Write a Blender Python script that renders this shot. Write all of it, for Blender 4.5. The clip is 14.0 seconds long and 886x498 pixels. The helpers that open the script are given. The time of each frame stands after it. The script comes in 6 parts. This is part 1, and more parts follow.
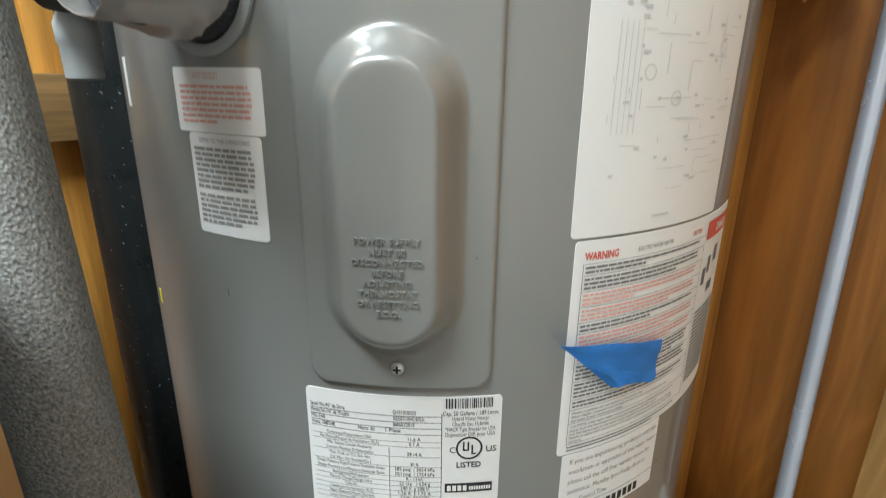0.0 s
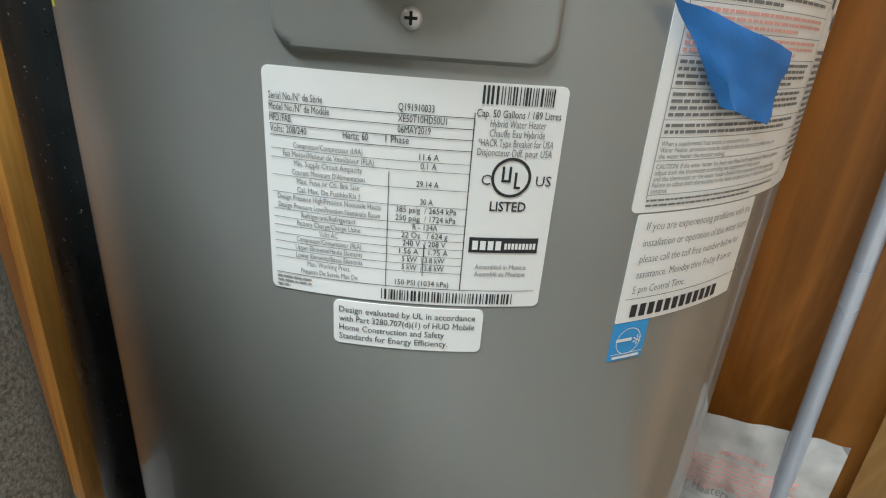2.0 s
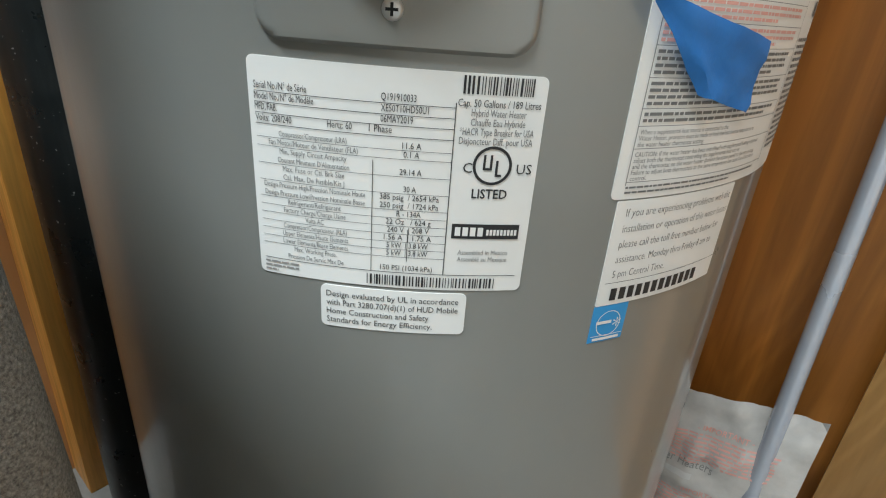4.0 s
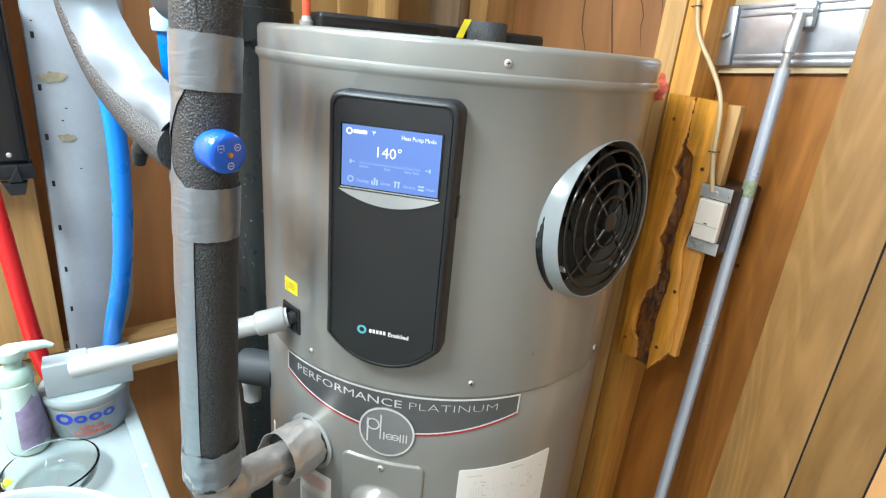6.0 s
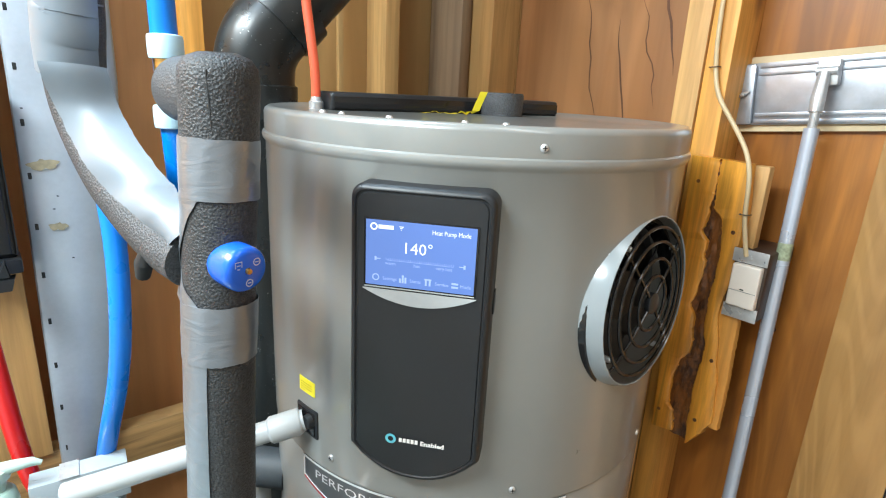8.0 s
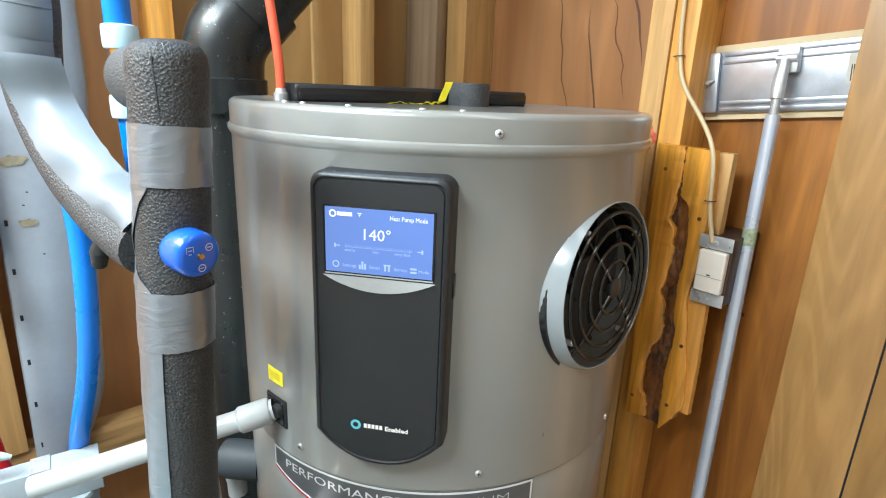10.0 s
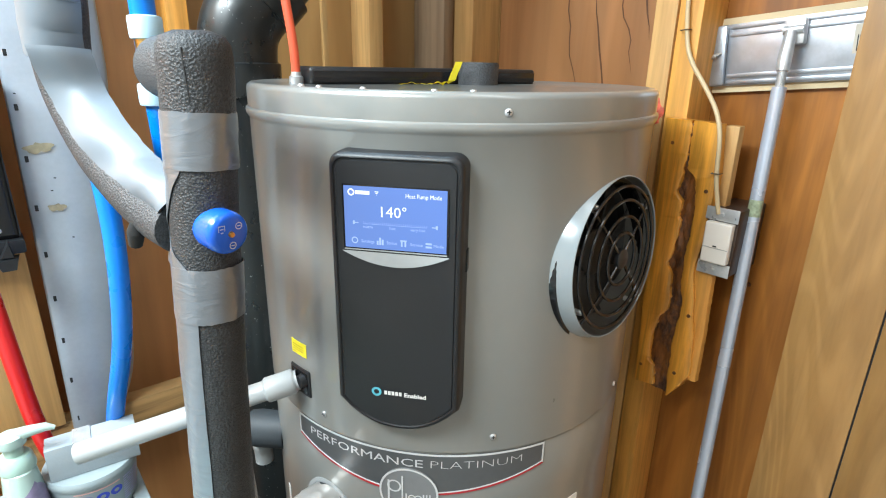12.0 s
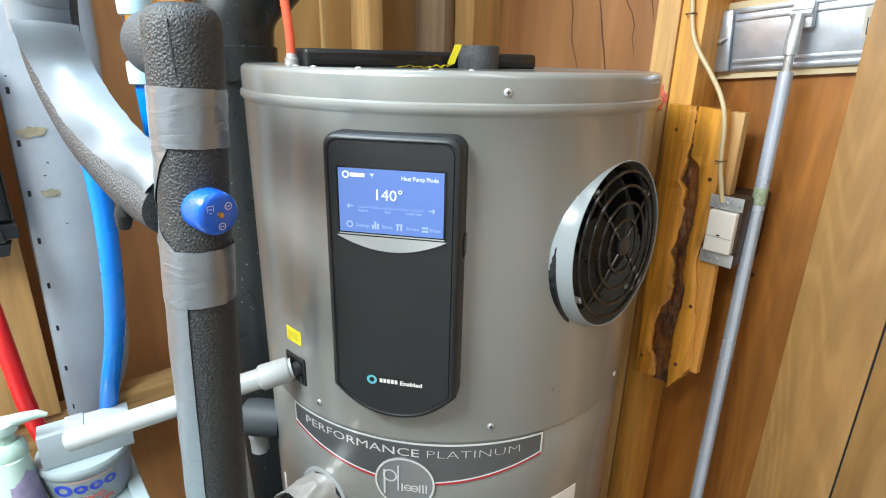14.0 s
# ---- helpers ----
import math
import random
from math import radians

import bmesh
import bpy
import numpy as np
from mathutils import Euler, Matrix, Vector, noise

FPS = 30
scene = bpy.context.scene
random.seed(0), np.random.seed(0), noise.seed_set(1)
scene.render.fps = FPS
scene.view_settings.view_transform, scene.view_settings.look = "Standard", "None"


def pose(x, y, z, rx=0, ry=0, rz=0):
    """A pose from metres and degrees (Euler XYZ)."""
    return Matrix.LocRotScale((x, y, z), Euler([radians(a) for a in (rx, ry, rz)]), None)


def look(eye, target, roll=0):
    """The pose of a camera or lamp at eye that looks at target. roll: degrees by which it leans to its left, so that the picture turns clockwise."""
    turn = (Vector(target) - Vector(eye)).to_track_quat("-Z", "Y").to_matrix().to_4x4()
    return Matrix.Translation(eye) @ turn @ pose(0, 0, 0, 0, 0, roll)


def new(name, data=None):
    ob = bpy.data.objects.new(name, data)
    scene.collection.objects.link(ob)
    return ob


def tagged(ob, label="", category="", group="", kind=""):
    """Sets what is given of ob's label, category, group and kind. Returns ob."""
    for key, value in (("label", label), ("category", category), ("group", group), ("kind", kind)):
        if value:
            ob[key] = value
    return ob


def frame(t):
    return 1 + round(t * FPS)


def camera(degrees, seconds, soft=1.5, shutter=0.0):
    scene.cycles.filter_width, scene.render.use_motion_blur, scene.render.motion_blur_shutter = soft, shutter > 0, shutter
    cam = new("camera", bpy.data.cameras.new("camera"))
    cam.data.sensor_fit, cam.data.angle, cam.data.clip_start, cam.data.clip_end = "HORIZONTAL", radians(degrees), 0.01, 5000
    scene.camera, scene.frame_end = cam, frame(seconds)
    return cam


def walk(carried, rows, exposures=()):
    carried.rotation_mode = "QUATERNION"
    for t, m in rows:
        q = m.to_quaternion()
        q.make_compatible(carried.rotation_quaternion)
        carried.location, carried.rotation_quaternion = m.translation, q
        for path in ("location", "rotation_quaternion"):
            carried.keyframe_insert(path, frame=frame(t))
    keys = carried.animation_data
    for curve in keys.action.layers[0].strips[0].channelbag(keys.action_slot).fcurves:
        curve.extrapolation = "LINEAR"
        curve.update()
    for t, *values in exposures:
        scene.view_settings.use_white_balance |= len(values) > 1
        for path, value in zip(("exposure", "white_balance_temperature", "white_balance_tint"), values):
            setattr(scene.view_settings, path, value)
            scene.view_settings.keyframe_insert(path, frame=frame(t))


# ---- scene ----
cam = camera(78.57, 14.0, 1.1, 0.15)
PATH = [
    (0.0, 0.0393, -0.5827, 0.9850, 71.78, -0.62, 3.31),
    (0.5, 0.0252, -0.5409, 0.8792, 71.25, -3.11, 2.70),
    (1.0, 0.0139, -0.5214, 0.8285, 68.76, -3.80, 2.09),
    (1.5, 0.0117, -0.5088, 0.8092, 67.84, -4.10, 1.60),
    (2.0, 0.0141, -0.5127, 0.8068, 67.30, -3.97, 1.60),
    (2.2, 0.0172, -0.5112, 0.8072, 67.19, -4.08, 1.52),
    (4.3, 0.0217, -0.5212, 0.8166, 64.95, -4.12, 1.18),
    (4.5, 0.0250, -0.5348, 0.8285, 65.22, -4.23, 0.84),
    (4.8, 0.0479, -0.5833, 0.9301, 65.95, -4.42, 0.27),
    (5.0, 0.0863, -0.6205, 1.0857, 63.44, -4.41, 1.92),
    (5.2, 0.1142, -0.6793, 1.2273, 62.55, -4.70, 4.55),
    (5.3, 0.1222, -0.7156, 1.3027, 62.65, -4.89, 5.87),
    (5.5, 0.1371, -0.7684, 1.4363, 64.26, -5.08, 8.67),
    (5.7, 0.1463, -0.8050, 1.5183, 66.86, -4.99, 10.60),
    (6.0, 0.1508, -0.8450, 1.5790, 69.37, -4.94, 11.76),
    (6.5, 0.1464, -0.8272, 1.5982, 72.09, -4.32, 12.06),
    (7.0, 0.1295, -0.8047, 1.6085, 73.56, -3.81, 12.08),
    (7.5, 0.0927, -0.8019, 1.6061, 73.70, -3.17, 11.35),
    (8.0, 0.0927, -0.7865, 1.6138, 73.75, -2.83, 10.08),
    (8.2, 0.0947, -0.7915, 1.6213, 73.88, -2.65, 9.73),
    (10.3, 0.1281, -0.7902, 1.6040, 73.50, -2.06, 8.73),
    (10.5, 0.1211, -0.7878, 1.6048, 72.84, -2.00, 8.34),
    (11.0, 0.1250, -0.8081, 1.6125, 72.57, -1.53, 8.58),
    (11.5, 0.1259, -0.8189, 1.6112, 72.41, -0.99, 9.18),
    (12.0, 0.1274, -0.8177, 1.6096, 71.34, -0.97, 9.78),
    (12.5, 0.1287, -0.8142, 1.6093, 70.93, -1.09, 10.01),
    (13.0, 0.1279, -0.8096, 1.6041, 70.99, -0.99, 10.00),
    (13.5, 0.1297, -0.8081, 1.6006, 70.90, -0.98, 10.01),
    (14.0, 0.1307, -0.8072, 1.5962, 70.71, -1.18, 10.03),
]
walk(cam, [(t, pose(x, y, z, rx, ry, rz)) for t, x, y, z, rx, ry, rz in PATH],
     exposures=[(0.0, 0.10), (1.0, 0.0), (4.4, 0.0), (5.0, 0.25), (5.5, 0.30), (6.2, 0.11), (14.0, 0.10)])

# ---------------------------------------------------------------- light
def make_world():
    w = bpy.data.worlds.new("world")
    scene.world = w
    w.use_nodes = True
    bg = w.node_tree.nodes["Background"]
    bg.inputs[0].default_value = (0.9, 0.95, 1.0, 1)
    bg.inputs[1].default_value = 0.25


make_world()
scene.view_settings.exposure = 0.0

ROOM = Matrix.Rotation(radians(-40), 4, "Z")   # room axes: u along the panelled wall, n towards it


def rm(u, n, z=0.0):
    return ROOM @ Vector((u, n, z))


def area_lamp(name, at, target, sx, sy, watts, colour):
    d = bpy.data.lights.new(name, "AREA")
    d.shape, d.size, d.size_y, d.energy, d.color = "RECTANGLE", sx, sy, watts, colour
    ob = new(name, d)
    ob.matrix_world = look(at, target)
    tagged(ob, "white ceiling strip light, or cool fill light added overhead", "lamp")
    return ob


area_lamp("ceiling_lamp_or_fill", rm(0.05, -1.20, 2.36), rm(0.05, -1.18, 0), 1.2, 0.34, 83, (0.83, 0.955, 1.0))
# added cool fill that brightens the left wall; no known fixture hangs here
area_lamp("ceiling_lamp_or_fill", rm(-0.08, -0.72, 2.36), rm(-0.08, -0.70, 0), 0.16, 1.2, 12, (0.56, 0.80, 1.0))
area_lamp("ceiling_lamp_or_fill", rm(1.0, -0.25, 2.36), rm(1.0, -0.23, 0), 1.2, 0.16, 3.5, (0.92, 0.97, 1.0))


# ---------------------------------------------------------------- materials
def nodes_of(name):
    m = bpy.data.materials.new(name)
    m.use_nodes = True
    return m, m.node_tree.nodes, m.node_tree.links, m.node_tree.nodes["Principled BSDF"]


def ramp(nt, fac, stops):
    r = nt.nodes.new("ShaderNodeValToRGB")
    e = r.color_ramp.elements
    while len(e) < len(stops):
        e.new(0.5)
    for el, (p, c) in zip(e, stops):
        el.position, el.color = p, (*c, 1)
    nt.links.new(fac, r.inputs[0])
    return r.outputs[0]


def coords(nt, scale=(1, 1, 1), rot=(0, 0, 0)):
    tc, mp = nt.nodes.new("ShaderNodeTexCoord"), nt.nodes.new("ShaderNodeMapping")
    mp.inputs["Scale"].default_value, mp.inputs["Rotation"].default_value = scale, rot
    nt.links.new(tc.outputs["Object"], mp.inputs[0])
    return mp.outputs[0]


def noise_tex(nt, vec, scale, detail=4, rough=0.55, dist=0.0):
    n = nt.nodes.new("ShaderNodeTexNoise")
    n.inputs["Scale"].default_value, n.inputs["Detail"].default_value = scale, detail
    n.inputs["Roughness"].default_value, n.inputs["Distortion"].default_value = rough, dist
    nt.links.new(vec, n.inputs["Vector"])
    return n.outputs[0]


def bump(nt, height, strength, distance=0.002):
    b = nt.nodes.new("ShaderNodeBump")
    b.inputs["Strength"].default_value, b.inputs["Distance"].default_value = strength, distance
    nt.links.new(height, b.inputs["Height"])
    return b.outputs[0]


def mixed(nt, fac, a, b, kind="MIX"):
    m = nt.nodes.new("ShaderNodeMix")
    m.data_type, m.blend_type = "RGBA", kind
    for sock, v in ((m.inputs[0], fac), (m.inputs[6], a), (m.inputs[7], b)):
        if hasattr(v, "is_output"):
            nt.links.new(v, sock)
        else:
            sock.default_value = v if isinstance(v, float) else (*v, 1)
    return m.outputs[2]


def shade(c, f):
    return tuple(min(1, v * f) for v in c)


def plain(name, colour, rough=0.5, metal=0.0, vary=0.12, big=6.0, fine=120.0, relief=0.05, coat=0.0, aniso=0.0):
    """Painted, moulded or metal surface: two scales of tone, uneven gloss, fine relief."""
    m, ns, ls, p = nodes_of(name)
    nt = m.node_tree
    v = coords(nt)
    a, b = noise_tex(nt, v, big, 5), noise_tex(nt, v, fine, 3)
    c1 = ramp(nt, a, [(0.3, shade(colour, 1 - vary)), (0.7, shade(colour, 1 + vary))])
    c2 = ramp(nt, b, [(0.3, (1 - vary / 2,) * 3), (0.7, (1, 1, 1))])
    ls.new(mixed(nt, 1.0, c1, c2, "MULTIPLY"), p.inputs["Base Color"])
    ls.new(ramp(nt, a, [(0.3, (rough * 0.85,) * 3), (0.7, (min(1, rough * 1.15),) * 3)]), p.inputs["Roughness"])
    p.inputs["Metallic"].default_value = metal
    p.inputs["Coat Weight"].default_value = coat
    p.inputs["Coat Roughness"].default_value = 0.12
    p.inputs["Anisotropic"].default_value = aniso
    if relief:
        ls.new(bump(nt, b, relief, 0.001), p.inputs["Normal"])
    return m


def wood(name, light, dark, along=(0, 0, 1), grain=60.0, stretch=0.06, knots=0.0, rough=0.5, relief=0.25, streak=0.5, coat=0.0, swirl=1.2, rings=0.0):
    """Wood with stretched grain along one axis, broad streaks and a few knots."""
    m, ns, ls, p = nodes_of(name)
    nt = m.node_tree
    tight = [stretch if k else 1.0 for k in along]
    v = coords(nt, tight)
    fine = noise_tex(nt, v, grain, 6, 0.6, 0.4)
    broad = noise_tex(nt, v, grain / 7, 4, 0.6, swirl)
    info = ns.new("ShaderNodeObjectInfo")
    c = ramp(nt, broad, [(0.25, dark), (0.45, tuple((a * 0.6 + b * 0.4) for a, b in zip(light, dark))), (0.7, light)])
    f = ramp(nt, fine, [(0.35, (1 - streak,) * 3), (0.62, (1, 1, 1))])
    c = mixed(nt, 1.0, c, f, "MULTIPLY")
    if rings:
        flow = noise_tex(nt, coords(nt, [0.22 if k else 1.0 for k in along]), 4.5, 2, 0.4, 0.5)
        s = ns.new("ShaderNodeMath")
        s.operation, s.inputs[1].default_value = "MULTIPLY", rings
        ls.new(flow, s.inputs[0])
        w = ns.new("ShaderNodeMath")
        w.operation = "SINE"
        ls.new(s.outputs[0], w.inputs[0])
        c = mixed(nt, 1.0, c, ramp(nt, w.outputs[0], [(0.0, (0.90, 0.88, 0.84)), (0.55, (0.97, 0.96, 0.95)), (1.0, (1.03, 1.03, 1.02))]), "MULTIPLY")
    tone = ramp(nt, info.outputs["Random"], [(0.0, (0.86,) * 3), (1.0, (1.08,) * 3)])
    c = mixed(nt, 1.0, c, tone, "MULTIPLY")
    if knots:
        vo = ns.new("ShaderNodeTexVoronoi")
        vo.inputs["Scale"].default_value = knots
        ls.new(coords(nt, [0.45 if k else 1.0 for k in along]), vo.inputs["Vector"])
        k = ramp(nt, vo.outputs["Distance"], [(0.03, (1, 1, 1)), (0.11, (0, 0, 0))])
        c = mixed(nt, k, c, shade(dark, 0.3))
    ls.new(c, p.inputs["Base Color"])
    ls.new(ramp(nt, fine, [(0.3, (rough * 1.2,) * 3), (0.7, (rough * 0.85,) * 3)]), p.inputs["Roughness"])
    p.inputs["Coat Weight"].default_value = coat
    p.inputs["Coat Roughness"].default_value = 0.25
    ls.new(bump(nt, fine, relief, 0.0015), p.inputs["Normal"])
    return m


def foam_mat(name, colour):
    m, ns, ls, p = nodes_of(name)
    nt = m.node_tree
    v = coords(nt)
    vo = ns.new("ShaderNodeTexVoronoi")
    vo.inputs["Scale"].default_value = 460
    ls.new(v, vo.inputs["Vector"])
    a = noise_tex(nt, v, 520, 4, 0.75)
    c = mixed(nt, 1.0, ramp(nt, a, [(0.34, shade(colour, 0.45)), (0.70, shade(colour, 2.1))]), ramp(nt, noise_tex(nt, v, 9), [(0.3, (0.8,) * 3), (0.7, (1.1,) * 3)]), "MULTIPLY")
    ls.new(c, p.inputs["Base Color"])
    p.inputs["Roughness"].default_value = 0.5
    b = ns.new("ShaderNodeMath")
    b.operation = "ADD"
    ls.new(vo.outputs["Distance"], b.inputs[0])
    ls.new(a, b.inputs[1])
    ls.new(bump(nt, b.outputs[0], 0.75, 0.0012), p.inputs["Normal"])
    return m


def tape_mat(name, colour, rough=0.28, metal=0.75):
    """Duct tape: silvery film with creases and a faint weave."""
    m, ns, ls, p = nodes_of(name)
    nt = m.node_tree
    v = coords(nt)
    a = noise_tex(nt, coords(nt, (1, 1, 2.2), (0.5, 0.2, 0.4)), 26, 3, 0.5, 1.6)
    b = noise_tex(nt, v, 900, 2)
    ls.new(ramp(nt, a, [(0.3, shade(colour, 0.95)), (0.7, shade(colour, 1.04))]), p.inputs["Base Color"])
    p.inputs["Metallic"].default_value, p.inputs["Roughness"].default_value = metal, rough
    s = ns.new("ShaderNodeMath")
    s.operation, s.inputs[1].default_value = "MULTIPLY_ADD", 0.06
    ls.new(b, s.inputs[0])
    ls.new(a, s.inputs[2])
    ls.new(bump(nt, s.outputs[0], 0.3, 0.004), p.inputs["Normal"])
    return m


def glow(name, colour, strength):
    m, ns, ls, p = nodes_of(name)
    p.inputs["Base Color"].default_value = (*shade(colour, 0.3), 1)
    p.inputs["Emission Color"].default_value = (*colour, 1)
    p.inputs["Emission Strength"].default_value = strength
    p.inputs["Roughness"].default_value = 0.15
    return m


def clear(name, tint=(0.95, 1, 0.98), rough=0.02):
    m, ns, ls, p = nodes_of(name)
    p.inputs["Base Color"].default_value = (*tint, 1)
    p.inputs["Transmission Weight"].default_value, p.inputs["Roughness"].default_value = 1.0, rough
    p.inputs["IOR"].default_value = 1.45
    return m


def dusty(name, colour, rough):
    """Smooth dark plastic with pale dust specks and scuffs."""
    m, ns, ls, p = nodes_of(name)
    nt = m.node_tree
    v = coords(nt)
    speck = ramp(nt, noise_tex(nt, v, 210, 2, 0.5), [(0.70, (0, 0, 0)), (0.76, (1, 1, 1))])
    scuff = ramp(nt, noise_tex(nt, coords(nt, (1, 1, 0.2)), 24, 5, 0.7), [(0.55, (0, 0, 0)), (0.85, (0.25, 0.25, 0.25))])
    c = mixed(nt, speck, colour, (0.30, 0.30, 0.28))
    c = mixed(nt, scuff, c, (0.09, 0.095, 0.095))
    ls.new(c, p.inputs["Base Color"])
    ls.new(ramp(nt, noise_tex(nt, v, 30, 4), [(0.3, (rough * 0.8,) * 3), (0.7, (rough * 1.4,) * 3)]), p.inputs["Roughness"])
    return m


def jacket_mat(name):
    """Grey-beige baked paint with metallic flake, slight orange peel, scuffs."""
    m, ns, ls, p = nodes_of(name)
    nt = m.node_tree
    v = coords(nt)
    streaks = noise_tex(nt, coords(nt, (1, 1, 0.03)), 90, 3)
    peel, big, dirt = noise_tex(nt, v, 260, 3), noise_tex(nt, coords(nt, (1, 1, 0.25)), 7, 5), noise_tex(nt, v, 38, 6, 0.7)
    c = ramp(nt, big, [(0.3, (0.238, 0.240, 0.228)), (0.7, (0.262, 0.263, 0.250))])
    c = mixed(nt, 1.0, c, ramp(nt, dirt, [(0.3, (0.985, 0.985, 0.985)), (0.8, (1.02, 1.02, 1.01))]), "MULTIPLY")
    ls.new(c, p.inputs["Base Color"])
    p.inputs["Metallic"].default_value = 0.18
    ls.new(mixed(nt, 0.5, ramp(nt, dirt, [(0.3, (0.27,) * 3), (0.75, (0.36,) * 3)]), ramp(nt, streaks, [(0.3, (0.27,) * 3), (0.7, (0.34,) * 3)])), p.inputs["Roughness"])
    p.inputs["Coat Weight"].default_value, p.inputs["Coat Roughness"].default_value = 0.6, 0.07
    ls.new(bump(nt, peel, 0.04, 0.001), p.inputs["Normal"])
    return m


def bark_mat(name):
    """Smooth red-brown inner wood with crusts of dark bark."""
    m, ns, ls, p = nodes_of(name)
    nt = m.node_tree
    crust = noise_tex(nt, coords(nt, (1, 1, 0.5)), 38, 5, 0.65)
    fine = noise_tex(nt, coords(nt, (1, 1, 0.3)), 260, 4, 0.6)
    k = ramp(nt, crust, [(0.46, (0, 0, 0)), (0.56, (1, 1, 1))])
    smooth_wood = ramp(nt, fine, [(0.3, (0.15, 0.048, 0.010)), (0.7, (0.27, 0.095, 0.020))])
    scabs = ramp(nt, fine, [(0.3, (0.030, 0.012, 0.006)), (0.6, (0.11, 0.042, 0.018)), (0.8, (0.30, 0.17, 0.09))])
    ls.new(mixed(nt, k, smooth_wood, scabs), p.inputs["Base Color"])
    p.inputs["Roughness"].default_value = 0.5
    ls.new(bump(nt, mixed(nt, k, (0.3, 0.3, 0.3), fine), 0.8, 0.003), p.inputs["Normal"])
    return m


M_JACKET = jacket_mat("jacket_paint")
M_GREY_PLASTIC = plain("grey_plastic", (0.36, 0.37, 0.37), 0.35, relief=0.04)
M_BLACK_PLASTIC = plain("black_plastic", (0.014, 0.015, 0.017), 0.38, fine=400, relief=0.08)
M_BLACK_GLOSS = plain("black_gloss", (0.01, 0.01, 0.011), 0.16, relief=0.0)
M_ABS = dusty("black_abs", (0.012, 0.014, 0.014), 0.3)
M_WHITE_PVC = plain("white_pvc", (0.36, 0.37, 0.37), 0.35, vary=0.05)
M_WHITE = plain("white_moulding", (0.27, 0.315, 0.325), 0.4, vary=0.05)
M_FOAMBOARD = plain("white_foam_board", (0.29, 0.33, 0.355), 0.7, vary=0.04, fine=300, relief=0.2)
M_PAPER = plain("label_paper", (0.80, 0.79, 0.77), 0.45, vary=0.03, relief=0.02)
M_SOFTINK = plain("worn_black_ink", (0.17, 0.17, 0.17), 0.5, vary=0.15, relief=0)
M_FAINTINK = plain("faint_grey_ink", (0.60, 0.59, 0.58), 0.5, vary=0.1, relief=0)
M_INK = plain("black_ink", (0.02, 0.02, 0.022), 0.5, vary=0.1, relief=0)
M_GREYINK = plain("grey_ink", (0.30, 0.29, 0.28), 0.5, vary=0.1, relief=0)
M_REDINK = plain("red_ink", (0.66, 0.10, 0.07), 0.5, vary=0.1, relief=0)
M_PINKINK = plain("pale_red_ink", (0.74, 0.38, 0.33), 0.5, vary=0.1, relief=0)
M_SILVER = plain("brushed_silver", (0.74, 0.75, 0.76), 0.35, 0.35, relief=0.02)
M_BADGE = plain("badge_grey", (0.115, 0.12, 0.125), 0.35, 0.4)
M_RED = plain("red_trim", (0.42, 0.02, 0.03), 0.3)
M_STEEL = plain("zinc_steel", (0.66, 0.67, 0.68), 0.3, 0.6, vary=0.15, big=30)
M_YELLOW = plain("yellow_label", (0.86, 0.74, 0.03), 0.5, vary=0.06)
M_BLUE_TAPE = plain("blue_tape", (0.02, 0.20, 0.62), 0.6, vary=0.1, fine=420, relief=0.25)
M_STICKER_BLUE = plain("sticker_blue", (0.03, 0.30, 0.66), 0.4, vary=0.05, relief=0)
M_BLUE_PEX = plain("blue_tube", (0.0, 0.19, 0.72), 0.28, vary=0.08)
M_BLUE_CAP = plain("blue_cap", (0.006, 0.10, 0.58), 0.25, vary=0.08, coat=0.3)
M_RED_PEX = plain("red_tube", (0.62, 0.012, 0.012), 0.3, vary=0.08)
M_CORD = plain("orange_cord", (0.85, 0.13, 0.06), 0.4, vary=0.06)
M_CLIP = plain("pale_blue_fitting", (0.45, 0.68, 0.82), 0.4, vary=0.06)
M_FOAM = foam_mat("dark_foam", (0.026, 0.0275, 0.0295))
M_FOAM_GREY = foam_mat("grey_foam", (0.044, 0.047, 0.051))
M_FOAM_PALE = foam_mat("pale_grey_foam", (0.20, 0.195, 0.18))
M_TAPE = tape_mat("duct_tape", (0.235, 0.26, 0.29), 0.30, 0.6)
M_TAPE_BRIGHT = plain("duct_tape_fresh", (0.165, 0.195, 0.225), 0.46, 0.15, vary=0.04, big=14, fine=900, relief=0.03)
M_TAPE_WARM = tape_mat("duct_tape_worn", (0.50, 0.475, 0.45), 0.32, 0.55)
M_BRASS = plain("brass", (0.70, 0.45, 0.15), 0.3, 1.0)
M_WIRE = plain("cream_cable", (0.60, 0.45, 0.26), 0.45, vary=0.08)
M_SWITCH = plain("ivory_switch", (0.82, 0.74, 0.66), 0.4, vary=0.03)
M_BOX = plain("brown_box", (0.05, 0.028, 0.018), 0.4, vary=0.2)
M_METAL_PANEL = plain("galvanised_grey", (0.35, 0.39, 0.44), 0.38, 0.35, vary=0.1, big=9)
M_RUST = plain("bare_patch", (0.27, 0.23, 0.15), 0.7, 0.1, vary=0.3, big=60)
M_DARKHOLE = plain("dark_hole", (0.012, 0.012, 0.012), 0.8, relief=0)
M_CONCRETE = plain("concrete", (0.30, 0.29, 0.27), 0.85, vary=0.2, big=4, fine=60, relief=0.4)
M_PLASTER = plain("white_board", (0.78, 0.77, 0.74), 0.8, vary=0.04, relief=0.1)
M_STUD = wood("pine_stud", (0.88, 0.42, 0.085), (0.66, 0.26, 0.042), grain=70, knots=5.0, rough=0.5, streak=0.3)
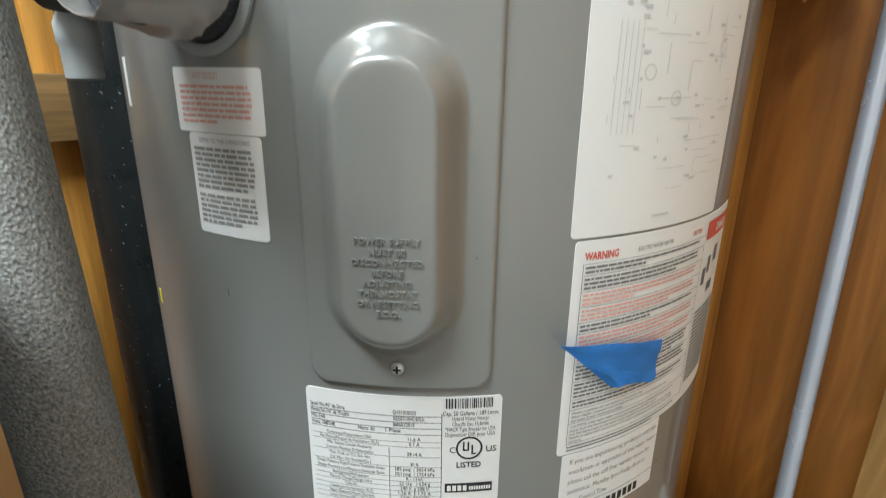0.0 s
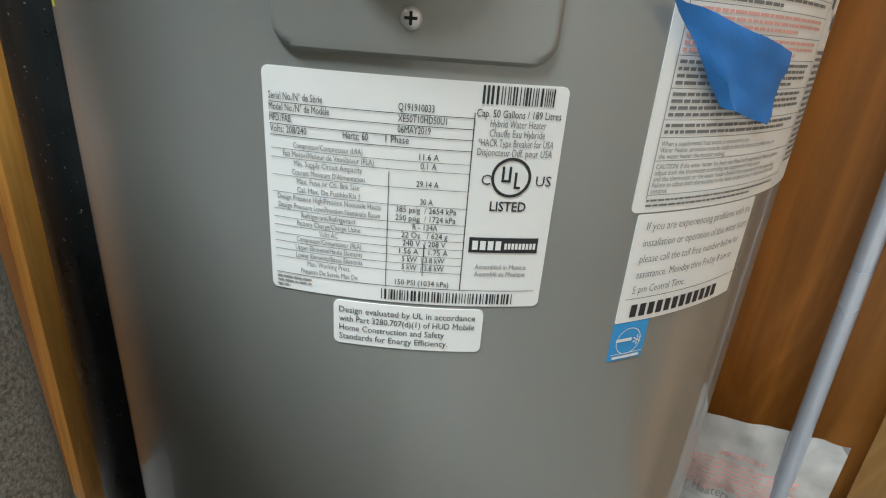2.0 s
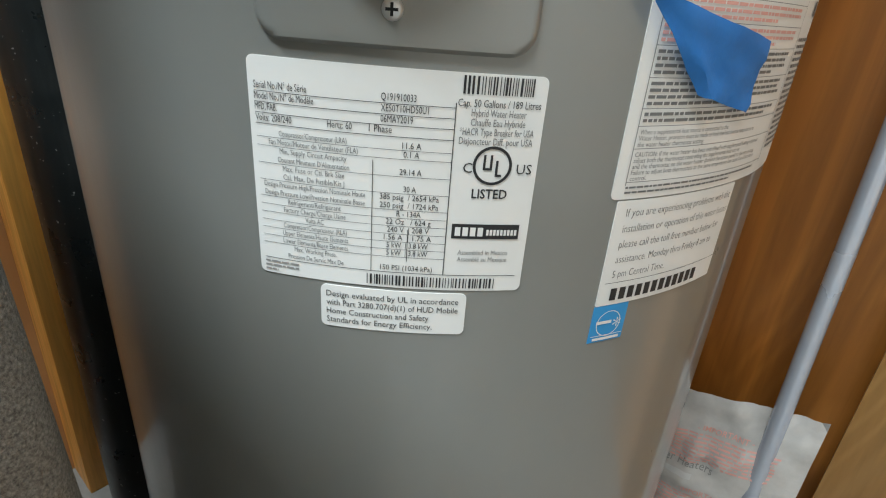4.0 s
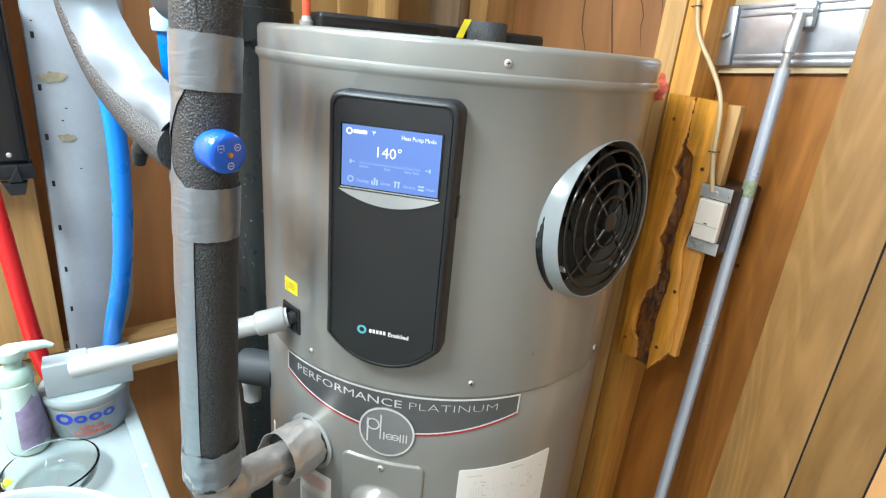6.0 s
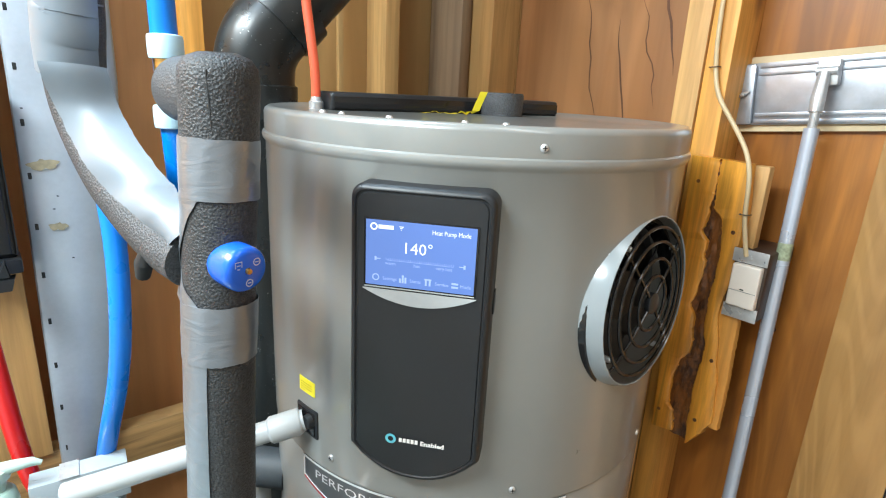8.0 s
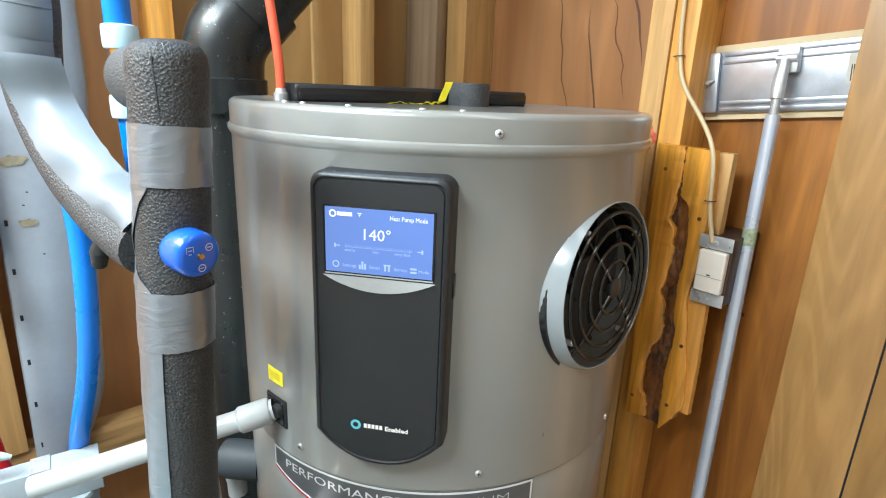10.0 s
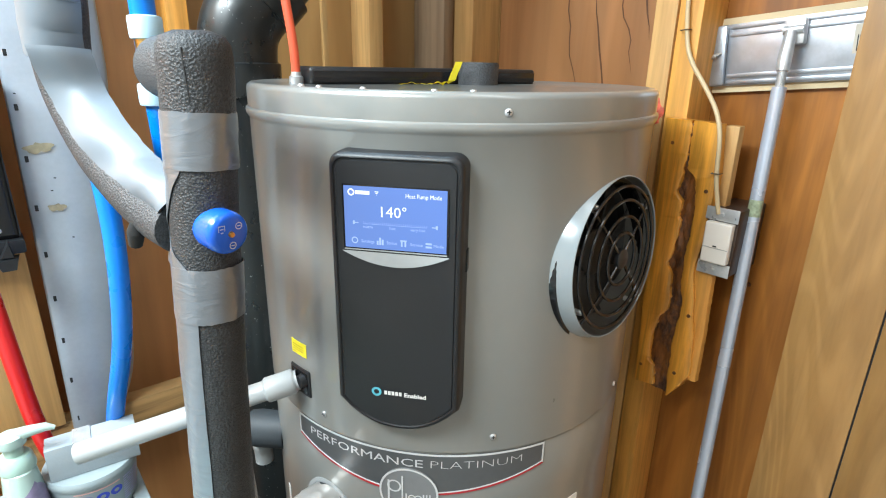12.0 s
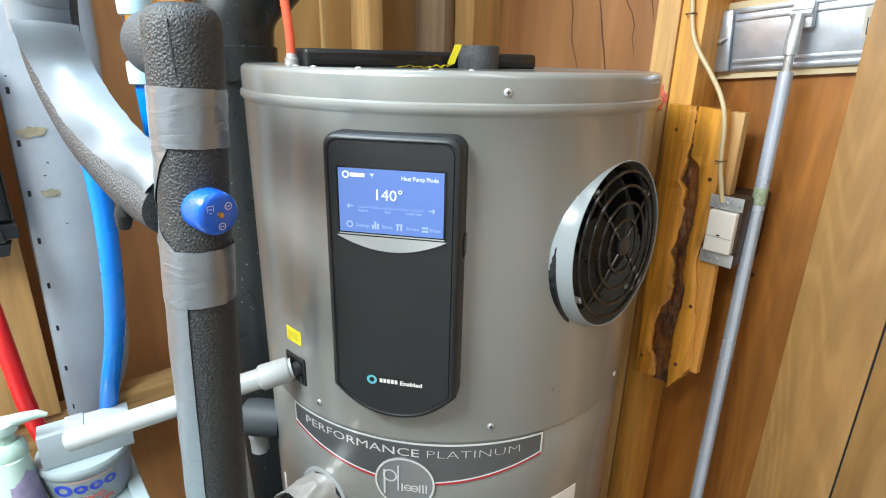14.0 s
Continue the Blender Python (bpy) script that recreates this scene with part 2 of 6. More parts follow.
M_STUD_PALE = wood("pale_stud", (0.68, 0.40, 0.15), (0.52, 0.26, 0.08), grain=60, knots=4.0, rough=0.55, streak=0.25)
M_STUD_DARK = wood("dark_stud", (0.14, 0.09, 0.05), (0.06, 0.04, 0.025), grain=60, knots=6.0, streak=0.4)
M_PLANK = wood("live_edge_plank", (0.96, 0.43, 0.055), (0.64, 0.22, 0.020), grain=90, knots=9.0, rough=0.32, streak=0.45, coat=0.3)
M_BARK = bark_mat("bark_wane")
M_PLY_BROWN = wood("brown_plywood", (0.53, 0.200, 0.036), (0.29, 0.094, 0.014), grain=34, rough=0.36, rings=120.0, streak=0.36, relief=0.1, coat=0.2)
M_PLY_TAN = wood("tan_plywood", (0.58, 0.335, 0.125), (0.43, 0.215, 0.068), rings=40.0, grain=22, rough=0.5, streak=0.11, relief=0.1)
M_PLY_MID = wood("reddish_plywood", (0.50, 0.235, 0.092), (0.35, 0.140, 0.050), rings=45.0, grain=20, rough=0.45, streak=0.18, relief=0.1)
M_PLY_ORANGE = wood("orange_plywood", (0.78, 0.42, 0.175), (0.62, 0.29, 0.105), grain=26, rings=45.0, rough=0.5, streak=0.14, knots=2.2, relief=0.1)
M_PANEL = wood("maple_panelling", (0.385, 0.208, 0.070), (0.300, 0.148, 0.044), stretch=0.10, grain=50, rough=0.36, rings=150.0, streak=0.20, relief=0.1, coat=0.25, swirl=3.0)
M_SCREEN = glow("lit_screen", (0.115, 0.215, 0.56), 0.95)
M_SCREENTEXT = glow("screen_text", (0.85, 0.92, 1.0), 1.0)
M_SCREENDIM = glow("screen_dim_text", (0.36, 0.50, 0.86), 0.9)
M_GLASS = clear("clear_glass")
M_BAG = plain("clear_bag_print", (0.56, 0.535, 0.515), 0.2, vary=0.14, big=22, fine=60, relief=0.5, coat=0.8)
M_SOAP = plain("pale_green_bottle", (0.38, 0.49, 0.44), 0.25, vary=0.06, coat=0.3)
M_PURPLE = plain("purple_print", (0.24, 0.20, 0.31), 0.4, vary=0.3, big=40)


# ---------------------------------------------------------------- mesh helpers
def thing(name, at, label, category, group="", kind=""):
    ob = new(name)
    ob.location = at
    ob.empty_display_size = 0.05
    return tagged(ob, label, category, group, kind)


def base_of(ob):
    p = Vector((0, 0, 0))
    while ob:
        p += ob.location
        ob = ob.parent
    return p


def mesh_ob(name, bm, material, smooth=True):
    me = bpy.data.meshes.new(name)
    bm.normal_update()
    bm.to_mesh(me)
    bm.free()
    for m in (material if isinstance(material, (list, tuple)) else (material,)):
        me.materials.append(m)
    if smooth:
        me.polygons.foreach_set("use_smooth", [True] * len(me.polygons))
        me.set_sharp_from_angle(angle=radians(38))
    return new(name, me)


def part(name, bm, material, parent, label="", smooth=True):
    """One mesh object under a thing or part; bm is in world coordinates."""
    bmesh.ops.translate(bm, verts=bm.verts, vec=-base_of(parent))
    ob = mesh_ob(name, bm, material, smooth)
    ob.parent = parent
    return tagged(ob, label)


def solo(name, bm, material, label, category="", kind="", group="", smooth=True):
    return tagged(mesh_ob(name, bm, material, smooth), label, category, group, kind)


def bm_new():
    return bmesh.new()


def box(x0, x1, y0, y1, z0, z1, bev=0.0, m=None, bm=None, seg=2):
    bm2 = bm_new()
    bmesh.ops.create_cube(bm2, size=1)
    bmesh.ops.scale(bm2, vec=(x1 - x0, y1 - y0, z1 - z0), verts=bm2.verts)
    bmesh.ops.translate(bm2, vec=((x0 + x1) / 2, (y0 + y1) / 2, (z0 + z1) / 2), verts=bm2.verts)
    if bev:
        bmesh.ops.bevel(bm2, geom=bm2.edges[:], offset=bev, segments=seg, affect="EDGES", profile=0.6)
    if m is not None:
        bmesh.ops.transform(bm2, matrix=m, verts=bm2.verts)
    return join(bm, bm2)


def join(bm, other):
    if bm is None:
        return other
    me = bpy.data.meshes.new("tmp")
    other.to_mesh(me)
    other.free()
    bm.from_mesh(me)
    bpy.data.meshes.remove(me)
    return bm


def tube(points, radius, seg=20, caps=True, bm=None, smooth_steps=0, arc=None):
    """A tube along points; radius is a number or one per point. arc: (start, end) degrees for an open sleeve."""
    pts = [Vector(p) for p in points]
    rad = list(radius) if isinstance(radius, (list, tuple)) else [radius] * len(pts)
    for _ in range(smooth_steps):
        q, r = [pts[0]], [rad[0]]
        for i in range(len(pts) - 1):
            q += [pts[i] * 0.75 + pts[i + 1] * 0.25, pts[i] * 0.25 + pts[i + 1] * 0.75]
            r += [rad[i] * 0.75 + rad[i + 1] * 0.25, rad[i] * 0.25 + rad[i + 1] * 0.75]
        q.append(pts[-1])
        r.append(rad[-1])
        pts, rad = q, r
    b = bm_new()
    rings, up = [], None
    n = len(pts)
    for i, p in enumerate(pts):
        t = (pts[min(i + 1, n - 1)] - pts[max(i - 1, 0)]).normalized()
        if up is None:
            up = Vector((0, -1, 0)) if abs(t.y) < 0.9 else Vector((0, 0, 1))
        up = (up - t * up.dot(t)).normalized()
        side = t.cross(up)
        a0, a1 = arc or (0, 360)
        cnt = seg if arc is None else seg + 1
        rings.append([b.verts.new(p + (up * math.cos(a) + side * math.sin(a)) * rad[i]) for a in (radians(a0 + (a1 - a0) * k / seg) for k in range(cnt))])
    for r0, r1 in zip(rings, rings[1:]):
        m = len(r0)
        for k in range(m if arc is None else m - 1):
            b.faces.new((r0[k], r0[(k + 1) % m], r1[(k + 1) % m], r1[k]))
    if caps and arc is None:
        b.faces.new(rings[0][::-1])
        b.faces.new(rings[-1])
    bmesh.ops.recalc_face_normals(b, faces=b.faces)
    return join(bm, b)


def lathe(profile, m, seg=48, bm=None, close=False):
    """Turns (radius, height) pairs about the z axis of m."""
    b = bm_new()
    rings = []
    for r, z in profile:
        if r < 1e-6:
            rings.append([b.verts.new((0, 0, z))])
        else:
            rings.append([b.verts.new((r * math.cos(2 * math.pi * k / seg), r * math.sin(2 * math.pi * k / seg), z)) for k in range(seg)])
    pairs = list(zip(rings, rings[1:])) + ([(rings[-1], rings[0])] if close else [])
    for r0, r1 in pairs:
        for k in range(seg):
            k2 = (k + 1) % seg
            if len(r0) == 1 and len(r1) > 1:
                b.faces.new((r0[0], r1[k2], r1[k]))
            elif len(r1) == 1 and len(r0) > 1:
                b.faces.new((r0[k], r0[k2], r1[0]))
            elif len(r0) > 1:
                b.faces.new((r0[k], r0[k2], r1[k2], r1[k]))
    bmesh.ops.recalc_face_normals(b, faces=b.faces)
    bmesh.ops.transform(b, matrix=m, verts=b.verts)
    return join(bm, b)


def thick(bm, depth):
    """Gives a sheet of faces a back and edges."""
    geo = bmesh.ops.extrude_face_region(bm, geom=bm.faces[:])
    vs = [g for g in geo["geom"] if isinstance(g, bmesh.types.BMVert)]
    return bm, vs

R = 0.2825      # jacket radius


def on_jacket(a, z, off=0.0):
    """Place on the jacket at a degrees round from the front, z up, off metres proud of it."""
    return Vector(((R + off) * math.sin(radians(a)), -(R + off) * math.cos(radians(a)), z))


ARC = math.degrees(1 / R)   # degrees for a metre of arc


def curved_sheet(a0, a1, lo, hi, off=0.0006, corner=0.0, base=-0.002, bm=None, step=1.0):
    """A thin sheet that follows the jacket; lo and hi are heights or functions of the angle."""
    b = bm_new()
    fl = lo if callable(lo) else (lambda a: lo)
    fh = hi if callable(hi) else (lambda a: hi)
    n = max(2, int((a1 - a0) / step) + 1)
    cols = [a0 + (a1 - a0) * i / n for i in range(n + 1)]
    if corner:
        c = corner * ARC
        extra = [c * (1 - math.cos(math.pi / 2 * k / 5)) for k in range(6)]
        cols = sorted(set([round(x, 4) for x in cols if a0 + c < x < a1 - c] + [round(a0 + e, 4) for e in extra] + [round(a1 - e, 4) for e in extra]))
    front, back = [], []
    for a in cols:
        cut = 0.0
        if corner:
            d = min(a - a0, a1 - a) / ARC
            if d < corner:
                cut = corner - math.sqrt(max(0, corner ** 2 - (corner - d) ** 2))
        z0, z1 = fl(a) + cut, fh(a) - cut
        front.append((b.verts.new(on_jacket(a, z0, off)), b.verts.new(on_jacket(a, z1, off))))
        back.append((b.verts.new(on_jacket(a, z0, base)), b.verts.new(on_jacket(a, z1, base))))
    for i in range(len(cols) - 1):
        f0, f1, k0, k1 = front[i], front[i + 1], back[i], back[i + 1]
        b.faces.new((f0[0], f1[0], f1[1], f0[1]))
        b.faces.new((f0[1], f1[1], k1[1], k0[1]))
        b.faces.new((k0[0], k1[0], f1[0], f0[0]))
    for i in (0, -1):
        b.faces.new((front[i][0], front[i][1], back[i][1], back[i][0]))
    bmesh.ops.recalc_face_normals(b, faces=b.faces)
    return join(bm, b)


def text_bm(s, size, width=None, align="LEFT", bold=0.0):
    """Flat letters in the xy plane, from the built-in font, width: squeezed or stretched to that many metres."""
    cu = bpy.data.curves.new("t", "FONT")
    cu.body, cu.size, cu.align_x, cu.resolution_u, cu.offset = s, size, align, 2, bold
    ob = bpy.data.objects.new("t", cu)
    scene.collection.objects.link(ob)
    bpy.context.view_layer.update()
    me = bpy.data.meshes.new_from_object(ob.evaluated_get(bpy.context.evaluated_depsgraph_get()))
    b = bm_new()
    b.from_mesh(me)
    bpy.data.objects.remove(ob)
    bpy.data.curves.remove(cu)
    bpy.data.meshes.remove(me)
    if width and b.verts:
        xs = [v.co.x for v in b.verts]
        w = max(xs) - min(xs)
        mid = {"LEFT": min(xs), "CENTER": (max(xs) + min(xs)) / 2, "RIGHT": max(xs)}[align]
        for v in b.verts:
            v.co.x = (v.co.x - mid) * width / w
    return b


def wrap(b, a, z, off):
    """Bends flat letters or shapes (metres from their origin) onto the jacket at angle a, height z."""
    for v in b.verts:
        v.co = on_jacket(a + v.co.x * ARC, z + v.co.y, off + v.co.z)
    return b


def bars(lines):
    """Flat bars (x0, x1, y0, y1), cut into short lengths so that they bend."""
    b = bm_new()
    for x0, x1, y0, y1 in lines:
        n = max(1, int(abs(x1 - x0) / 0.008))
        prev = None
        for i in range(n + 1):
            x = x0 + (x1 - x0) * i / n
            cur = (b.verts.new((x, y0, 0)), b.verts.new((x, y1, 0)))
            if prev:
                b.faces.new((prev[0], cur[0], cur[1], prev[1]))
            prev = cur
    return b


def ring_flat(cx, cy, r0, r1, seg=28):
    b = bm_new()
    p = [(b.verts.new((cx + r0 * math.cos(t), cy + r0 * math.sin(t), 0)), b.verts.new((cx + r1 * math.cos(t), cy + r1 * math.sin(t), 0))) for t in (2 * math.pi * k / seg for k in range(seg))]
    for k in range(seg):
        i, j = p[k], p[(k + 1) % seg]
        b.faces.new((i[0], i[1], j[1], j[0]))
    return b


def greeked(x0, x1, y_top, rows, pitch, height, rng, fill=0.96, word=True):
    """Rows of unreadable small print: short word-long bars."""
    out = []
    for r in range(rows):
        y = y_top - r * pitch
        end = x1 if r < rows - 1 else x0 + (x1 - x0) * rng.uniform(0.35, 0.9)
        end = x0 + (end - x0) * rng.uniform(fill - 0.04, fill)
        x = x0
        while x < end:
            w = min(rng.uniform(0.8, 3.6) * height * 1.6, end - x)
            out.append((x, x + w, y - height, y))
            x += w + height * 0.55
    return out


rng = random.Random(5)

heater = thing("water_heater", (0, 0, 0), "grey hybrid electric water heater with display, standing on concrete floor", "water heater")

# tank jacket with a rolled seam below the top housing
prof = [(0.0, 0.03), (R - 0.012, 0.03), (R - 0.003, 0.034), (R, 0.045)]
prof += [(R, 0.045 + (1.160 - 0.045) * k / 12) for k in range(1, 13)]
prof += [(R - 0.002, 1.163), (R - 0.004, 1.164)]
part("tank_jacket", lathe(prof, Matrix(), 128), M_JACKET, heater)
part("base_ring", lathe([(0.24, 0.0), (0.262, 0.0), (0.262, 0.03), (0.24, 0.03)], Matrix(), 64, close=True), M_BLACK_PLASTIC, heater, "dark base ring")
S = 0.0012
prof = [(0.0, 1.162), (R - 0.006, 1.162), (R + S, 1.1645), (R + S, 1.17), (R + S, 1.30), (R + S, 1.42), (R + S, 1.543), (R + 0.0030, 1.5455), (R + 0.0050, 1.5490), (R + 0.0054, 1.5525), (R + 0.0046, 1.5555), (R + 0.002, 1.5572),
        (R + 0.0022, 1.5600), (R + 0.0022, 1.5795), (R + 0.001, 1.5835), (R - 0.003, 1.5865), (R - 0.010, 1.5865), (R - 0.013, 1.5845), (0.0, 1.5845)]
housing = part("top_housing", lathe(prof, Matrix(), 128), M_JACKET, heater)


def screw_head(a, z, off, r=0.0042):
    p = on_jacket(a, z, off)
    m = Matrix.Translation(p) @ Euler((radians(90), 0, radians(a))).to_matrix().to_4x4()
    b = lathe([(0, 0.0022), (r * 0.45, 0.0021), (r * 0.75, 0.0016), (r * 0.95, 0.0006), (r, -0.001), (r * 1.3, -0.0012), (r * 1.35, -0.003)], m, 16)
    cross = bm_new()
    for w in ((r * 0.55, r * 0.13), (r * 0.13, r * 0.55)):
        box(-w[0], w[0], -w[1], w[1], 0.0008, 0.0024, m=m, bm=cross)
    for f_ in cross.faces:
        f_.material_index = 1
    return join(b, cross)


for a, z, off in ((20.8, 1.1855, 0.0015), (66.9, 1.1835, 0.0015), (-24.2, 1.1835, 0.0015), (20.3, 1.5675, 0.0025), (-70, 1.1835, 0.0015)):
    part("screw", screw_head(a, z, off), (M_STEEL, M_DARKHOLE), heater)

# front access cover: pressed sheet with an oval bulge
def smooth(e0, e1, x):
    t = min(1, max(0, (x - e0) / (e1 - e0)))
    return t * t * (3 - 2 * t)


CA, CZ, CW, CH = -0.75, 0.9215, 0.0612, 0.1315


def cover_height(s, z):
    qx, qz = abs(s) - (CW - 0.014), abs(z) - (CH - 0.014)
    d = math.hypot(max(qx, 0), max(qz, 0)) + min(max(qx, qz), 0) - 0.014
    h = 0.0065 * smooth(0.0, -0.0045, d)
    zz = z + 0.009
    d2 = math.hypot(s + 0.002, max(abs(zz) - 0.054, 0)) - 0.042
    h += 0.0215 * smooth(0.001, -0.0200, d2)
    return h - 0.003


b = bm_new()
NX, NZ = 72, 130
grid = []
for j in range(NZ + 1):
    row = []
    for i in range(NX + 1):
        s, z = CW * (2 * i / NX - 1), CH * (2 * j / NZ - 1)
        row.append(b.verts.new(on_jacket(CA + s * ARC, CZ + z, cover_height(s, z))))
    grid.append(row)
for j in range(NZ):
    for i in range(NX):
        b.faces.new((grid[j][i], grid[j][i + 1], grid[j + 1][i + 1], grid[j + 1][i]))
cover = part("access_cover", b, M_JACKET, heater, "pressed grey access cover with oval bulge")
for z in (0.8075, 1.0400):
    part("cover_screw", screw_head(-0.9, z, 0.0036, 0.0046), (M_STEEL, M_DARKHOLE), cover, "cross-head screw")
b = None
for i, s in enumerate(("POWER SUPPLY", "MUST BE", "DISCONNECTED", "BEFORE", "ADJUSTING", "THERMOSTAT", "OR RESETTING", "E.C.O.")):
    t = text_bm(s, 0.0048, None, "CENTER", 0.00006)
    bmesh.ops.solidify(t, geom=t.faces[:], thickness=-0.0014)
    b = join(b, wrap(t, CA - 0.4, 0.8960 - i * 0.0061, 0.0248))
part("embossed_text", b, M_JACKET, cover, "raised safety wording")

# labels -------------------------------------------------------------
def label_part(name, a0, a1, z0, z1, material=None, note="", corner=0.003, off=0.0005):
    return part(name, curved_sheet(a0, a1, z0, z1, off, corner), material or M_PAPER, heater, note)


def printed(name, pieces, material, parent, a, z, off=0.0009):
    b = None
    for p in pieces:
        b = join(b, p)
    part(name, wrap(b, a, z, off), material, parent)


def placed(b, x, y):
    bmesh.ops.translate(b, verts=b.verts, vec=(x, y, 0))
    return b


# rating plate: origin at its top left corner
rating = label_part("rating_label", -13.9, 12.8, 0.6815, 0.7855, note="white rating plate with black print")
blk, gr = [], []
YS = [0.0135, 0.0182, 0.0228, 0.0276]
for s, y in zip(("Serial No./N\u00b0 de S\u00e9rie", "Model No./N\u00b0 de Mod\u00e8le", "MFD./FAB.", "Volts: 208/240"), YS):
    blk.append(placed(text_bm(s, 0.0045, {0.0135: 0.0245, 0.0182: 0.0275, 0.0228: 0.0105, 0.0276: 0.0172}[y]), 0.0030, -y))
blk.append(placed(text_bm("06MAY2019", 0.0045, 0.0140), 0.0600, -YS[2]))
blk.append(placed(text_bm("Q191910033", 0.0045, 0.0150), 0.0600, -YS[0]))
blk.append(placed(text_bm("XE50T10HD50U1", 0.0045, 0.0205), 0.0600, -YS[1]))
blk.append(placed(text_bm("Hertz: 60", 0.0045, 0.0110), 0.0365, -YS[3] + 0.0003))
blk.append(placed(text_bm("1 Phase", 0.0045, 0.0100), 0.0550, -YS[3] + 0.0003))
rows = [("Compressor/Compresseur (LRA)", "11.6 A"), ("Fan Motor/Moteur de Ventilateur (FLA)", "0.1 A"), ("Min. Supply Circuit Ampacity", ""), ("Courant Minimum D'Alimentation", "29.14 A"),
        ("Max. Fuse or Ctl. Brk Size", ""), ("Cal. Max. De Fusible/Kis J", "30 A"), ("Design Pressure High/Pression Nominale Haute", "385 psig  / 2654 kPa"), ("Design Pressure Low/Pression Nominale Basse", "250 psig  / 1724 kPa"),
        ("Refrigerant/Refrigerant", "R - 134A"), ("Factory Charge/Charge Usine", "22 Oz   / 624 g"), ("Volts AC", "240 V  | 208 V"), ("Compressor/Compresseur (RLA)", "1.56 A  | 1.75 A"),
        ("Upper Elements/Haute Elements", "5 kW  | 3.8 kW"), ("Lower Elements/Basse Elements", "5 kW  | 3.8 kW"), ("Max. Working Press.", ""), ("Pression De Servic Max De", "150 PSI (1034 kPa)")]
for i, (s, v) in enumerate(rows):
    y = 0.0338 + i * 0.00402
    gr.append(placed(text_bm(s, 0.0037, min(0.0485, 0.00112 * len(s)), "CENTER"), 0.0295, -y))
    if v:
        blk.append(placed(text_bm(v, 0.0040, min(0.027, 0.0014 * len(v)), "CENTER"), 0.0740, -y))
lines = [(0.003, 0.0918, -YS[k] - 0.0014, -YS[k] - 0.0011) for k in range(4)]
lines += [(0.003, 0.0918, -0.0338 - k * 0.00402 - 0.0010, -0.0338 - k * 0.00402 - 0.0008) for k in (0, 1, 3, 5, 7, 8, 9, 10, 11, 12, 13)]
lines += [(0.0568, 0.0571, -0.0953, -0.0400), (0.0918, 0.0922, -0.0953, -0.0125), (0.0738, 0.0741, -0.0890, -0.0725), (0.003, 0.128, -0.0955, -0.0952)]
blk.append(bars(lines))
for x0, x1, y0, y1, n in ((0.0945, 0.1255, -0.0085, -0.0010, 26), (0.0550, 0.1180, -0.1025, -0.0970, 46)):
    st = []
    x = x0
    while x < x1:
        w = rng.choice((0.0004, 0.0007, 0.0010))
        st.append((x, x + w, y0, y1))
        x += w + rng.choice((0.0005, 0.0008, 0.0011))
    blk.append(bars(st))
blk.append(placed(text_bm("Cap. 50 Gallons / 189 Litres", 0.0046, 0.0365, "CENTER"), 0.1110, -0.0138))
for i, s in enumerate(("Hybrid Water Heater", "Chauffe Eau Hybride", "*HACR Type Breaker for USA", "Disjoncteur Diff. pour USA")):
    gr.append(placed(text_bm(s, 0.0046, 0.00128 * len(s), "CENTER"), 0.1110, -0.0178 - i * 0.0041))
blk.append(ring_flat(0.1105, -0.0395, 0.0077, 0.0090, 40))
blk.append(bars([(0.1062, 0.1073, -0.0405, -0.0345), (0.1093, 0.1104, -0.0405, -0.0345), (0.1062, 0.1104, -0.0416, -0.0405), (0.1120, 0.1131, -0.0445, -0.0370), (0.1120, 0.1150, -0.0445, -0.0434)]))
blk.append(placed(text_bm("C", 0.0066), 0.0970, -0.0430))
blk.append(placed(text_bm("US", 0.0066), 0.1215, -0.0430))
blk.append(placed(text_bm("LISTED", 0.0064, 0.0165, "CENTER", 0.0001), 0.1105, -0.0550))
blk.append(bars([(0.0945, 0.1270, -0.0755, -0.0680)]))
for i, s in enumerate(("Assembled in Mexico", "Assembl\u00e9 au Mexique")):
    gr.append(placed(text_bm(s, 0.0036, 0.0245, "CENTER"), 0.1105, -0.0840 - i * 0.0036))
small = [bars(greeked(0.003, 0.022, -0.0968, 3, 0.0022, 0.0010, rng))]
printed("black_print", blk, M_INK, rating, -13.9, 0.7855)
for g_ in gr:
    printed("print_line", [g_], M_SOFTINK, rating, -13.9, 0.7855)
printed("maker_print", small, M_GREYINK, rating, -13.9, 0.7855)
printed("mark_print", [bars([(0.0960 + k * 0.0036, 0.0986 + k * 0.0036, -0.0740, -0.0695) for k in range(4)] + [(0.1110 + k * 0.0017, 0.1122 + k * 0.0017, -0.0735, -0.0705) for k in range(9)])], M_PAPER, rating, -13.9, 0.7855, 0.0013)

hud = label_part("notice_label", -7.5, 7.4, 0.6555, 0.6795, note="small white notice label with four lines of print")
printed("black_print", [placed(text_bm(s, 0.0048, w), 0.0030, -0.0062 - i * 0.0050) for i, (s, w) in enumerate((("Design evaluated by UL in accordance", 0.0665), ("with Part 3280.707(d)(1) of HUD Mobile", 0.0665), ("Home Construction and Safety", 0.0520), ("Standards for Energy Efficiency.", 0.0540)))], M_INK, hud, -7.5, 0.6795)

